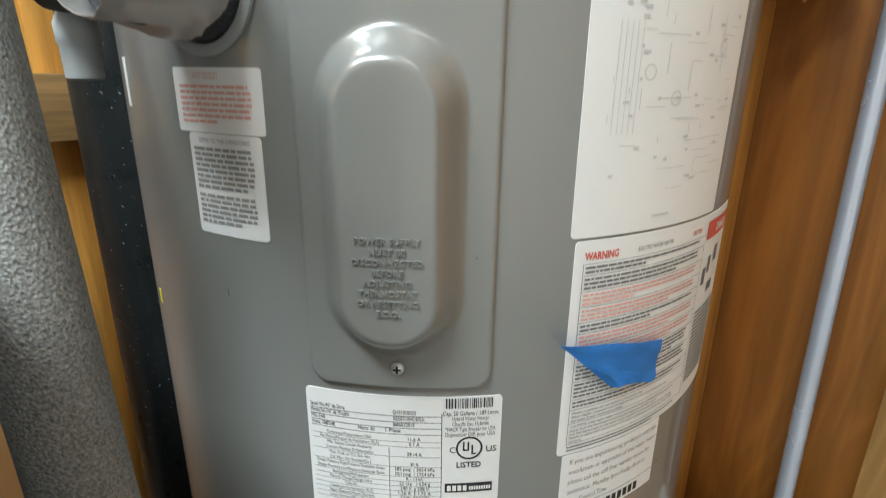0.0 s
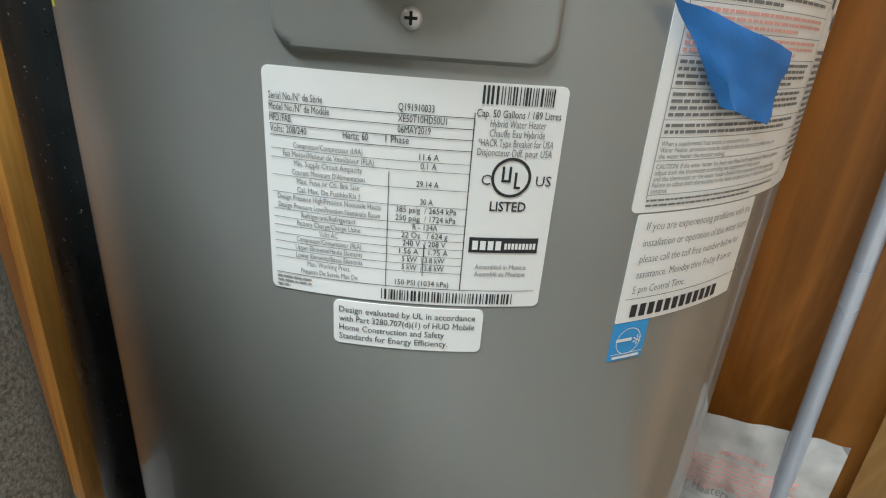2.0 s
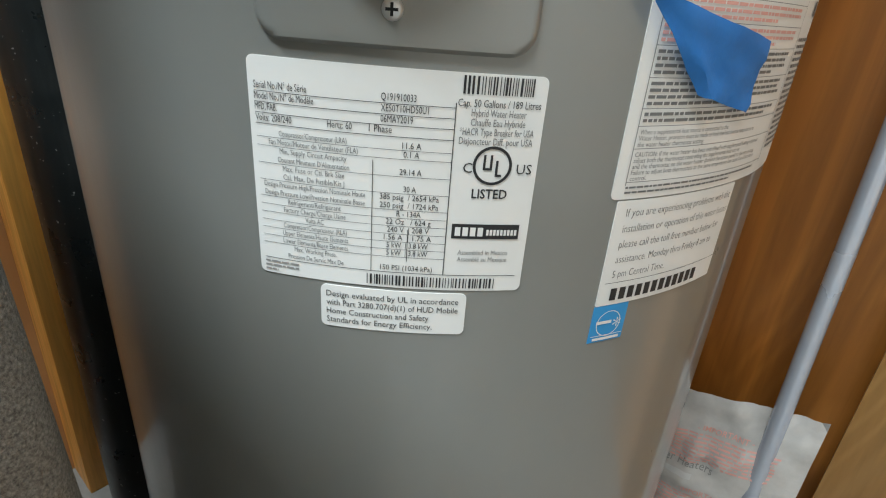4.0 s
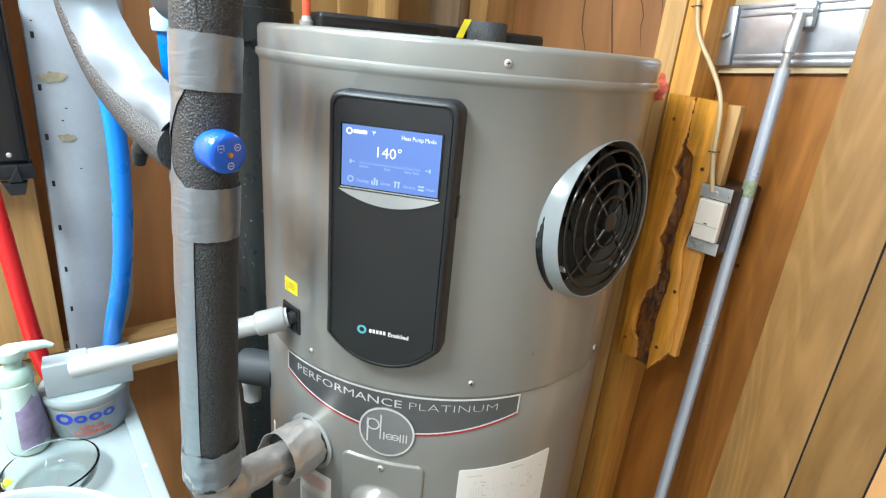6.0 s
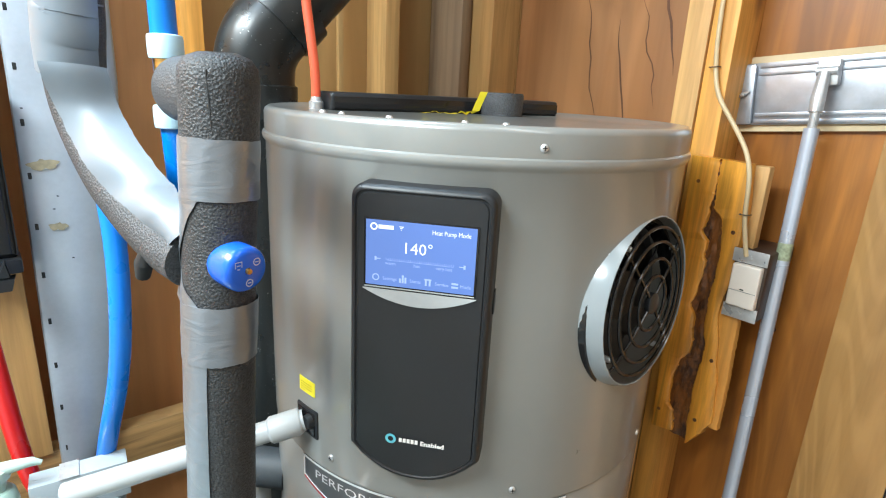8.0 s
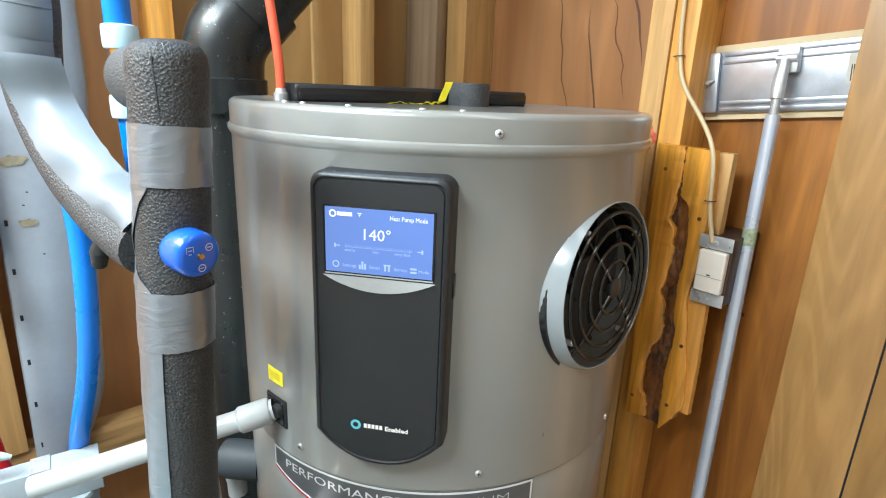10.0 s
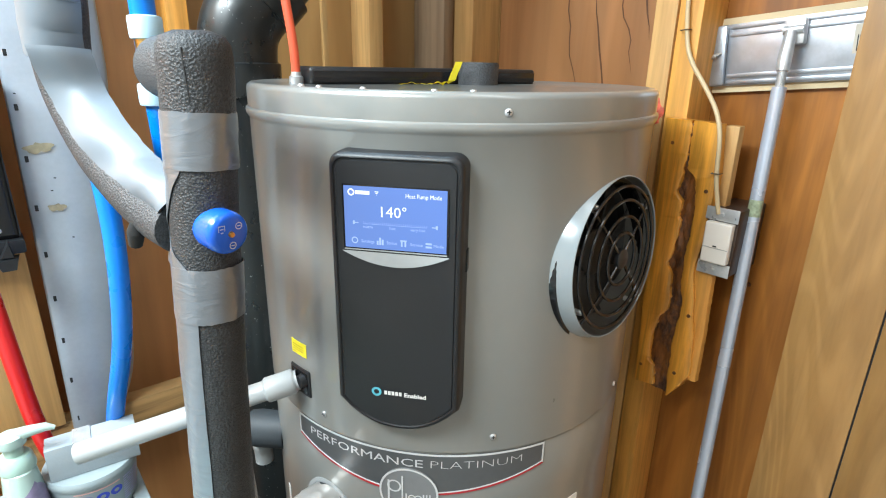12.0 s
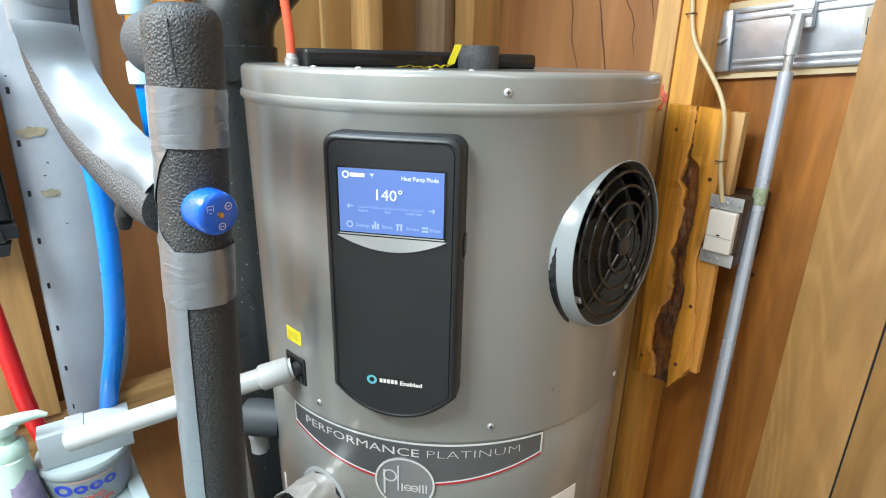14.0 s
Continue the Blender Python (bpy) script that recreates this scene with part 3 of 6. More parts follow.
# hot outlet labels
hot = label_part("outlet_label", -31.4, -16.6, 0.9475, 0.9855, note="white hot outlet label with red print", corner=0.002)
printed("red_print", [placed(text_bm("HOT OUTLET", 0.0055, 0.022), 0.020, -0.0065), bars(greeked(0.006, 0.068, -0.0100, 7, 0.0034, 0.0017, rng))], M_PINKINK, hot, -31.4, 0.9855)
hot2 = label_part("outlet_notice", -29.6, -17.4, 0.8825, 0.9470, note="white notice label with rows of small print", corner=0.003)
printed("black_print", [placed(text_bm("REFER TO THE OPERATING", 0.004, 0.042), 0.010, -0.0055), bars(greeked(0.004, 0.056, -0.0085, 8, 0.0034, 0.0020, rng) + greeked(0.004, 0.056, -0.0380, 6, 0.0034, 0.0020, rng))], M_GREYINK, hot2, -29.6, 0.9470)

# wiring diagram
wd = label_part("wiring_label", 20.6, 50.6, 0.8885, 1.0455, note="white wiring diagram label with faint lines", corner=0.003)
ls_ = [(0.012, 0.034, -0.0125, -0.0110), (0.078, 0.098, -0.0105, -0.0085)]
for k in range(5):
    ls_.append((0.020 + 0.004 * k, 0.0204 + 0.004 * k, -0.095, -0.032))
for k in range(46):
    x, y = rng.uniform(0.016, 0.135), -rng.uniform(0.03, 0.135)
    if rng.random() < 0.5:
        ls_.append((x, min(0.14, x + rng.uniform(0.004, 0.030)), y, y + 0.0004))
    else:
        ls_.append((x, x + 0.0005, y, y + rng.uniform(0.003, 0.018)))
for k in range(30):
    x, y = rng.uniform(0.016, 0.132), -rng.uniform(0.022, 0.14)
    ls_.append((x, x + rng.uniform(0.0015, 0.006), y, y + 0.0017))
ls_.append((0.062, 0.078, -0.1485, -0.1470))
printed("diagram_print", [bars(ls_), ring_flat(0.07, -0.075, 0.004, 0.0046), ring_flat(0.116, -0.045, 0.004, 0.0046), ring_flat(0.045, -0.06, 0.004, 0.0046)], M_FAINTINK, wd, 20.6, 1.0455)

# warning label with danger strip
warn = label_part("warning_label", 21.4, 62.8, 0.7285, 0.8865, note="white warning label with black and red print", corner=0.003)
blk, red, pink = [], [], []
red.append(placed(text_bm("WARNING", 0.0070, 0.026, "LEFT", 0.0002), 0.007, -0.0125))
blk.append(placed(text_bm("ELECTRIC WATER HEATER", 0.0042, 0.036), 0.050, -0.0115))
red.append(placed(text_bm("CAUTION", 0.0048, 0.014, "LEFT", 0.0001), 0.112, -0.0115))
WHEN = ["When a supplemental heat source is connected to the", "Water Heater, provision must be made to limit the heat source temperature to", "the water heater thermostat setting."]
CAUT = ["CAUTION: If the water heater has been retrofitted with supplemental heating equipment,", "adjust both the thermostat controlling the supplemental heat source", "and the thermostat on the water heater (behind the access panel) to the same setting.", "Failure to adjust both thermostats to the same temperature can cause loss of hot water", "control."]
y = -0.0170
for n_, red_ in ((2, 0), (3, 0), (3, 1), (3, 1), (2, 0), (3, 1), (3, 1), (4, 0), (4, 0), (2, 0), (3, WHEN), (5, CAUT)):
    if isinstance(red_, list):
        for k, s in enumerate(red_):
            blk.append(placed(text_bm(s, 0.0034, min(0.122, 0.00128 * len(s))), 0.0085, y - 0.0024 - k * 0.0030))
        blk.append(bars([(0.0065, 0.135, y + 0.0014, y + 0.0017)]))
        y -= n_ * 0.0030 + 0.0019
        continue
    (pink if red_ else blk).append(bars(greeked(0.0085, 0.132, y, n_, 0.0030, 0.0015, rng)))
    blk.append(bars([(0.0065, 0.135, y + 0.0016, y + 0.0019)]))
    y -= n_ * 0.0030 + 0.0019
blk.append(bars([(0.0065, 0.0069, y, -0.0152), (0.1350, 0.1354, y, -0.0152), (0.0065, 0.135, y + 0.0016, y + 0.0019)]))
blk.append(bars(greeked(0.007, 0.13, y - 0.0005, 2, 0.0026, 0.0010, rng)))
red.append(bars([(0.139, 0.200, -0.0205, -0.0060)]))
for x, y0, y1, w in ((0.142, -0.058, -0.044, 0.007), (0.152, -0.050, -0.036, 0.006), (0.160, -0.068, -0.060, 0.014), (0.166, -0.044, -0.030, 0.010)):
    blk.append(bars([(x, x + w, y0, y1)]))
blk.append(bars(greeked(0.140, 0.198, -0.080, 18, 0.0036, 0.0018, rng)))
printed("black_print", blk, M_SOFTINK, warn, 21.4, 0.8865)
for name_, piece in zip(("warning_word", "caution_word", "danger_block"), red):
    printed(name_, [piece], M_REDINK, warn, 21.4, 0.8865)
printed("pale_red_print", pink, M_PINKINK, warn, 21.4, 0.8865)
printed("danger_word", [placed(text_bm("DANGER", 0.0095, 0.030, "LEFT", 0.0003), 0.158, -0.0165)], M_PAPER, warn, 21.4, 0.8865, 0.0013)

phone = label_part("assistance_label", 22.4, 42.6, 0.6665, 0.7275, note="white assistance label with lines of print", corner=0.001)
printed("black_print", [placed(text_bm(s, 0.0064, w, "LEFT", -0.0001), 0.0065, -0.0085 - i * 0.0088) for i, (s, w) in enumerate((("If you are experiencing problems with the", 0.089), ("installation or operation of this water heater", 0.091), ("please call the toll free number below for", 0.084), ("assistance. Monday thru Friday 8 am to", 0.080), ("5 pm Central Time.", 0.038)))]
        + [bars([(0.003, 0.098, -0.0470, -0.0467)] + [(0.008 + k * 0.0061, 0.0122 + k * 0.0061, -0.0580, -0.0505) for k in range(12)])], M_INK, phone, 22.4, 0.7275)

star = label_part("efficiency_label", 22.4, 27.2, 0.6425, 0.6660, material=M_STICKER_BLUE, note="small blue efficiency sticker", corner=0.0)
printed("white_print", [bars([(0.001, 0.0227, -0.0194, -0.0190), (0.0025, 0.0210, -0.0222, -0.0205)]), placed(text_bm("*", 0.014), 0.0145, -0.0185), ring_flat(0.0115, -0.0115, 0.0078, 0.0083), bars([(0.003, 0.0135, -0.0115, -0.0095)])], M_PAPER, star, 22.4, 0.6660)

ylw = label_part("yellow_sticker", -36.2, -29.8, 1.2535, 1.2725, material=M_YELLOW, note="small yellow sticker with fine print", corner=0.0, off=0.0018)
printed("grey_print", [bars(greeked(0.003, 0.028, -0.005, 4, 0.0034, 0.0014, rng))], plain("olive_ink", (0.35, 0.3, 0.03), relief=0), ylw, -36.2, 1.2725, 0.0022)

label_part("side_tag", -49.5, -47.5, 0.958, 0.992, note="narrow white tag on the side", corner=0.001)
label_part("side_tag", -50.2, -49.2, 0.800, 0.812, material=M_YELLOW, note="tiny yellow tag", corner=0.0)

# badge
def badge_low(a):
    return 1.1005 + 0.0305 * (abs(a) / 35.4) ** 1.8


badge = part("name_badge", curved_sheet(-35.4, 35.5, badge_low, 1.1610, 0.0006, 0, step=0.8), M_BADGE, heater, "dark grey name badge with silver edge")
part("silver_edge", curved_sheet(-35.4, 35.5, 1.1585, 1.1610, 0.0012, 0, 0.0004), M_SILVER, badge)
for a0, a1 in ((-35.4, -35.0), (35.1, 35.5)):
    part("silver_edge", curved_sheet(a0, a1, badge_low(35), 1.1610, 0.0012, 0, 0.0004), M_SILVER, badge)
part("silver_line", curved_sheet(-35.4, 35.5, lambda a: badge_low(a) + 0.0006, lambda a: badge_low(a) + 0.0020, 0.0012, 0, 0.0004, step=0.8), M_SILVER, badge)
part("red_line", curved_sheet(-35.4, 35.5, lambda a: badge_low(a) - 0.0024, lambda a: badge_low(a) + 0.0006, 0.0012, 0, 0.0004, step=0.8), M_RED, badge)
part("badge_word", wrap(text_bm("PERFORMANCE", 0.0162, 0.1670, "LEFT", 0.0), -30.2, 1.1405, 0.0011), M_SILVER, badge)
part("badge_word", wrap(text_bm("PLATINUM", 0.0160, 0.1155, "LEFT", -0.0004), 5.6, 1.1408, 0.0011), M_SILVER, badge)
emblem = part("emblem", wrap(lathe([(0, 0.0), (0.0375, 0.0), (0.0375, -0.003)], Matrix(), 48), 0, 1.1, 0.0022), plain("emblem_grey", (0.26, 0.27, 0.28), 0.3, 0.4), heater, "round emblem with silver rim")
b = ring_flat(0, 0, 0.0352, 0.0378, 48)
part("emblem_rim", wrap(b, 0, 1.1, 0.0030), M_SILVER, emblem)
b = bars([(-0.0265, -0.0240, -0.020, 0.017), (-0.0085, -0.0065, -0.012, 0.026), (-0.0035, -0.0015, -0.012, 0.000), (0.0015, 0.0080, -0.0068, -0.0054), (0.0095, 0.0160, -0.0068, -0.0054), (0.0185, 0.0203, -0.012, 0.001), (0.0225, 0.0243, -0.012, 0.001), (0.0265, 0.0283, -0.012, 0.001)])
b = join(b, ring_flat(-0.018, 0.009, 0.0070, 0.0092, 24))
for cx in (0.0047, 0.0127):
    b = join(b, ring_flat(cx, -0.006, 0.0034, 0.0050, 24))
part("emblem_stroke", wrap(b, 0, 1.1, 0.0030), M_SILVER, emblem)

# display panel -------------------------------------------------------
PC = Matrix.Rotation(radians(-1.4), 4, "Z") @ pose(0, -0.3055, 0, 90, 0, 0)   # x across, y up, z out


def panel_outline(half, z_top, z_side, z_low, r, n=8):
    pts = [(half, z_side)]
    for k in range(n + 1):
        t = math.pi / 2 * k / n
        pts.append((half - r + r * math.cos(t), z_top - r + r * math.sin(t)))
    for k in range(n + 1):
        t = math.pi / 2 + math.pi / 2 * k / n
        pts.append((-half + r + r * math.cos(t), z_top - r + r * math.sin(t)))
    pts.append((-half, z_side))
    for k in range(1, 12):
        x = -half + 2 * half * k / 12
        pts.append((x, z_low + (z_side - z_low) * abs(x / half) ** 2.3))
    return pts


def loft(outlines, m, cap=True):
    b = bm_new()
    rings = [[b.verts.new((x, y, z)) for x, y in o] for o, z in outlines]
    for r0, r1 in zip(rings, rings[1:]):
        for k in range(len(r0)):
            k2 = (k + 1) % len(r0)
            b.faces.new((r0[k], r0[k2], r1[k2], r1[k]))
    if cap:
        b.faces.new(rings[-1])
    bmesh.ops.recalc_face_normals(b, faces=b.faces)
    bmesh.ops.transform(b, matrix=m, verts=b.verts)
    return b


def po(inset):
    return panel_outline(0.0705 - inset, 1.5280 - inset, 1.2440 + inset * 0.4, 1.2085 + inset, 0.0145 - inset * 0.5)


panel = part("display_panel", loft([(po(-0.0005), -0.055), (po(0), -0.006), (po(0.0012), -0.0025), (po(0.0035), -0.0004), (po(0.0055), 0.0), (po(0.0065), -0.0016), (po(0.0075), -0.0018), (po(0.0085), -0.0004)], PC), M_BLACK_PLASTIC, heater, "black plastic control panel with lit screen")


def on_panel(b, z=0.0):
    bmesh.ops.translate(b, verts=b.verts, vec=(0, 0, z))
    bmesh.ops.transform(b, matrix=PC, verts=b.verts)
    return b


SX0, SX1, SZ0, SZ1 = -0.0535, 0.0535, 1.4295, 1.4945
b = box(SX0 - 0.002, SX1 + 0.002, SZ0 - 0.002, SZ1 + 0.0015, -0.002, 0.0007, 0.0006)
part("screen_bezel", on_panel(b), M_BLACK_GLOSS, panel, "glossy black bezel")
part("screen", on_panel(box(SX0, SX1, SZ0, SZ1, -0.001, 0.0011)), M_SCREEN, panel, "lit blue screen", smooth=False)
b = bars([(SX0 - 0.001, SX1 + 0.001, SZ0 - 0.0026, SZ0 - 0.0012)])
part("screen_lip", on_panel(b, 0.0012), M_GREY_PLASTIC, panel, "pale lower lip")
b = bm_new()
top, low = [], []
for k in range(21):
    x = -0.0565 + 0.113 * k / 20
    top.append(b.verts.new((x, 1.4255, 0.0004)))
    low.append(b.verts.new((x, 1.4250 - 0.0145 * (1 - (x / 0.0565) ** 2), 0.0009)))
for k in range(20):
    b.faces.new((low[k], low[k + 1], top[k + 1], top[k]))
part("grip_ledge", on_panel(b, 0.0004), M_GREY_PLASTIC, panel, "grey curved ledge under the screen")
b = join(placed(text_bm("140\u00b0", 0.0158, 0.0265, "CENTER"), -0.001, 1.4640), placed(text_bm("Heat Pump Mode", 0.0064, 0.0365, "RIGHT", 0.0), 0.0480, 1.4850))
b = join(b, bars([(-0.041, -0.026, 1.4862, 1.4900)]))
b = join(b, ring_flat(-0.0455, 1.4880, 0.0022, 0.0037, 20))
b = join(b, bars([(-0.0205, -0.0165, 1.4892, 1.4900), (-0.0196, -0.0174, 1.4876, 1.4884), (-0.0188, -0.0182, 1.4860, 1.4868)]))
part("screen_text", on_panel(b, 0.0014), M_SCREENTEXT, panel)
ls_ = [(-0.033, 0.033, 1.4555, 1.4558)] + [(-0.033 + k * 0.0022, -0.0327 + k * 0.0022, 1.4558, 1.4580) for k in range(31)]
ls_ += [(-0.0445, -0.0385, 1.4560, 1.4570), (0.0385, 0.0445, 1.4560, 1.4570), (-0.0445, -0.0425, 1.4545, 1.4585), (0.0425, 0.0445, 1.4545, 1.4585)]
b = bars(ls_)
for s, x in (("warm", -0.0285), ("hot", -0.0025), ("very hot", 0.0240)):
    b = join(b, placed(text_bm(s, 0.0046, None, "CENTER"), x, 1.4512))
for s, x in (("Settings", -0.0290), ("Status", -0.0035), ("Service", 0.0225), ("Mode", 0.0455)):
    b = join(b, placed(text_bm(s, 0.0046, None, "CENTER"), x, 1.4355))
b = join(b, ring_flat(-0.0430, 1.4375, 0.0024, 0.0036, 18))
b = join(b, bars([(-0.0195, -0.0175, 1.4340, 1.4385), (-0.0168, -0.0148, 1.4340, 1.4420), (-0.0141, -0.0121, 1.4340, 1.4400), (0.0055, 0.0125, 1.4395, 1.4410), (0.0062, 0.0080, 1.4340, 1.4395), (0.0100, 0.0118, 1.4340, 1.4395), (0.0320, 0.0385, 1.4345, 1.4365), (0.0320, 0.0385, 1.4380, 1.4400)]))
part("screen_legend", on_panel(b, 0.0014), M_SCREENDIM, panel)
b = join(bars([(-0.0150 + k * 0.0043, -0.0117 + k * 0.0043, 1.2555, 1.2605) for k in range(5)]), placed(text_bm("Enabled", 0.0072, 0.0250, "LEFT", 0.00025), 0.0085, 1.2552))
part("panel_wordmark", on_panel(b, 0.0008), M_PAPER, panel, "white marks at the panel foot")
b = ring_flat(-0.0240, 1.2580, 0.0030, 0.0058, 24)
part("panel_roundel", on_panel(b, 0.0008), plain("teal_print", (0.12, 0.50, 0.62), 0.4), panel, "small teal roundel")
part("side_slot", box(0.0696, 0.0722, 1.404, 1.428, -0.034, -0.020, 0.0006, PC), M_BLACK_GLOSS, panel, "small side slot")

# round air outlet with grille --------------------------------------
FA = 54.43
FM = Matrix.Translation(on_jacket(54.94, 1.3907, 0.0057)) @ Euler((radians(90 - 2.1), 0, radians(FA))).to_matrix().to_4x4()
M_COLLAR = plain("collar_grey", (0.27, 0.30, 0.315), 0.22, vary=0.05, relief=0.02, coat=0.5)


def cut_round(ob, bm):
    """Cuts the closed shape bm out of a mesh for good."""
    cutter = mesh_ob("cutter", bm, M_JACKET)
    mod = ob.modifiers.new("cut", "BOOLEAN")
    mod.operation, mod.solver, mod.object = "DIFFERENCE", "EXACT", cutter
    bpy.context.view_layer.update()
    me = bpy.data.meshes.new_from_object(ob.evaluated_get(bpy.context.evaluated_depsgraph_get()))
    ob.modifiers.clear()
    ob.data = me
    me.set_sharp_from_angle(angle=radians(38))
    bpy.data.objects.remove(cutter)


cut_round(housing, lathe([(0.0, -0.075), (0.1000, -0.075), (0.1000, 0.05), (0.0, 0.05)], FM, 72))
# black ring set a little lower than the collar, so its lower edge shows
low_ring = FM @ Matrix.Translation((0.0005, -0.0042, 0))
part("air_outlet_black_ring", lathe([(0.0960, -0.060), (0.1088, -0.060), (0.1088, -0.0180), (0.1078, -0.0165), (0.0960, -0.0155)], low_ring, 72, close=True), M_BLACK_GLOSS, heater, "glossy black ring under the collar")
part("air_outlet_collar", lathe([(0.1085, -0.060), (0.1085, -0.024), (0.1070, -0.015), (0.1020, -0.0025), (0.1008, -0.0003), (0.1000, 0.0), (0.0996, -0.0004), (0.0992, -0.0020), (0.0985, -0.022), (0.0980, -0.050)], FM, 72), M_COLLAR, heater, "pale blue-grey round air outlet collar")
M_FAN = plain("fan_black", (0.006, 0.006, 0.006), 0.55, relief=0.0)
M_THROAT = plain("throat_grey", (0.13, 0.127, 0.115), 0.34, vary=0.1, relief=0.02, coat=0.3)
duct = part("air_outlet_throat", lathe([(0.0991, -0.0015), (0.0980, -0.012), (0.0960, -0.030), (0.0930, -0.040)], FM, 64), M_THROAT, heater, "shiny grey outlet throat")
part("fan_plate", lathe([(0.0935, -0.0395), (0.0880, -0.047), (0.060, -0.050), (0.0, -0.050)], FM, 64), M_FAN, duct, "black plate behind the fan")
part("fan_hub", lathe([(0.0, -0.026), (0.024, -0.027), (0.030, -0.032), (0.032, -0.0495)], FM, 40), M_FAN, duct, "black fan hub behind the grille")
for k in range(7):
    blade = bm_new()
    q0, g_ = radians(360 / 7 * k), []
    for i in range(7):
        rr = 0.030 + 0.060 * i / 6
        g_.append([blade.verts.new(FM @ Vector((rr * math.cos(q0 + w + 0.25 * i / 6), rr * math.sin(q0 + w + 0.25 * i / 6), zz))) for w, zz in ((-0.28, -0.047), (0.0, -0.038), (0.28, -0.031))])
    for r0, r1 in zip(g_, g_[1:]):
        for j in range(2):
            blade.faces.new((r0[j], r0[j + 1], r1[j + 1], r1[j]))
    bmesh.ops.recalc_face_normals(blade, faces=blade.faces)
    bmesh.ops.solidify(blade, geom=blade.faces[:], thickness=0.0015)
    part("fan_blade", blade, M_FAN, duct)
grille = part("air_outlet_grille", lathe([(0.0, 0.0085), (0.0105, 0.0080), (0.0125, 0.0065), (0.0125, 0.001), (0.0, 0.001)], FM, 32), M_BLACK_PLASTIC, heater, "black plastic ring grille")


def torus(r, t, m, seg=64, h=0.006):
    return lathe([(r + t * math.cos(2 * math.pi * k / 8), h + t * math.sin(2 * math.pi * k / 8)) for k in range(8)], m, seg, close=True)


for r, h in ((0.0325, 0.0046), (0.0525, 0.0038), (0.0720, 0.0024), (0.0885, 0.0002)):
    part("grille_ring", torus(r, 0.0021, FM, h=h), M_BLACK_GLOSS, grille)
for k in range(4):
    t = radians(43 + 90 * k)
    part("grille_spoke", tube([FM @ Vector((rr * math.cos(t), rr * math.sin(t), h)) for rr, h in ((0.011, 0.0042), (0.0525, 0.0028), (0.0885, -0.0008), (0.0975, -0.0035))], 0.0019, 8), M_BLACK_GLOSS, grille)
    p = FM @ Matrix.Translation((0.0880 * math.cos(t - 0.12), 0.0880 * math.sin(t - 0.12), -0.004))
    part("grille_screw", lathe([(0, 0.002), (0.0024, 0.0016), (0.0034, 0.0), (0.0034, -0.008)], p, 12), M_STEEL, grille)
rivet = FM @ Matrix.Rotation(radians(139), 4, "Z") @ pose(0.1058, 0, -0.0155, 0, 62, 0)
part("collar_screw", lathe([(0, 0.0022), (0.0024, 0.0018), (0.0036, 0.0), (0.0036, -0.004)], rivet, 14), M_STEEL, heater)

# condensate port
PA, PZ = -33.0, 1.2185
PM = Matrix.Translation(on_jacket(PA, PZ, 0.0)) @ Euler((radians(90), 0, radians(PA))).to_matrix().to_4x4()
port = part("drain_port", box(-0.021, 0.021, -0.021, 0.017, -0.012, 0.0030, 0.002, PM), M_BLACK_PLASTIC, heater, "black square drain port")
part("port_frame", box(-0.017, 0.017, -0.017, 0.013, 0.0030, 0.0042, 0.0005, PM), M_BLACK_GLOSS, port)
part("port_knob", lathe([(0, 0.012), (0.008, 0.011), (0.0095, 0.003)], PM @ Matrix.Translation((0.0085, 0.002, 0)), 20), M_BLACK_PLASTIC, port)

# things fixed on the lid
lid_z = 1.5845
fd = Vector((0.28, 0.25, 0)).normalized()
fm = Matrix.Translation((-0.029, 0.000, lid_z)) @ Matrix.Rotation(math.atan2(fd.y, fd.x), 4, "Z")
filt = part("air_filter", box(-0.188, 0.188, -0.010, 0.060, -0.002, 0.022, 0.006, fm, seg=3), M_BLACK_PLASTIC, heater, "long black air filter cover")
part("filter_edge", box(-0.184, 0.184, -0.013, -0.009, 0.003, 0.017, 0.001, fm), M_BLACK_GLOSS, filt)
stub = part("foam_collar", lathe([(0.012, 0.0), (0.029, 0.0), (0.0295, 0.028), (0.028, 0.031), (0.012, 0.031)], Matrix.Translation((0.037, 0.012, lid_z)), 32, close=True), M_FOAM_GREY, heater, "grey foam pipe collar")
tagb = bm_new()
strip = []
for k in range(26):
    t = k / 25
    c = Vector((-0.060 + 0.075 * t, -0.080 + 0.045 * t, lid_z + 0.0012 + (0.030 * max(0, t - 0.86) / 0.14)))
    c += Vector((0.3, -1, 0)) * 0.007 * noise.noise(Vector((t * 9, 1, 0))) + Vector((0, 0, 0.007 * abs(noise.noise(Vector((t * 7, 4, 0))))))
    w = Vector((0.15, 1.0, 0.75 * noise.noise(Vector((t * 5, 8, 0))))).normalized() * (0.0035 + 0.0022 * noise.noise(Vector((t * 11, 2, 0))))
    if t > 0.86:
        w = Vector((0.0048, 0.0012, 0))
    strip.append((tagb.verts.new(c - w), tagb.verts.new(c + w)))
for (a0, a1), (c0, c1) in zip(strip, strip[1:]):
    tagb.faces.new((a0, a1, c1, c0))
thick(tagb, 0.0004)
part("yellow_tag", tagb, M_YELLOW, heater, "crumpled yellow caution tag")
part("cord_fitting", lathe([(0.0, 0.015), (0.006, 0.015), (0.007, 0.010), (0.009, 0.009), (0.009, 0.0)], Matrix.Translation((-0.186, -0.122, lid_z)), 16), M_STEEL, heater, "small steel cord fitting")
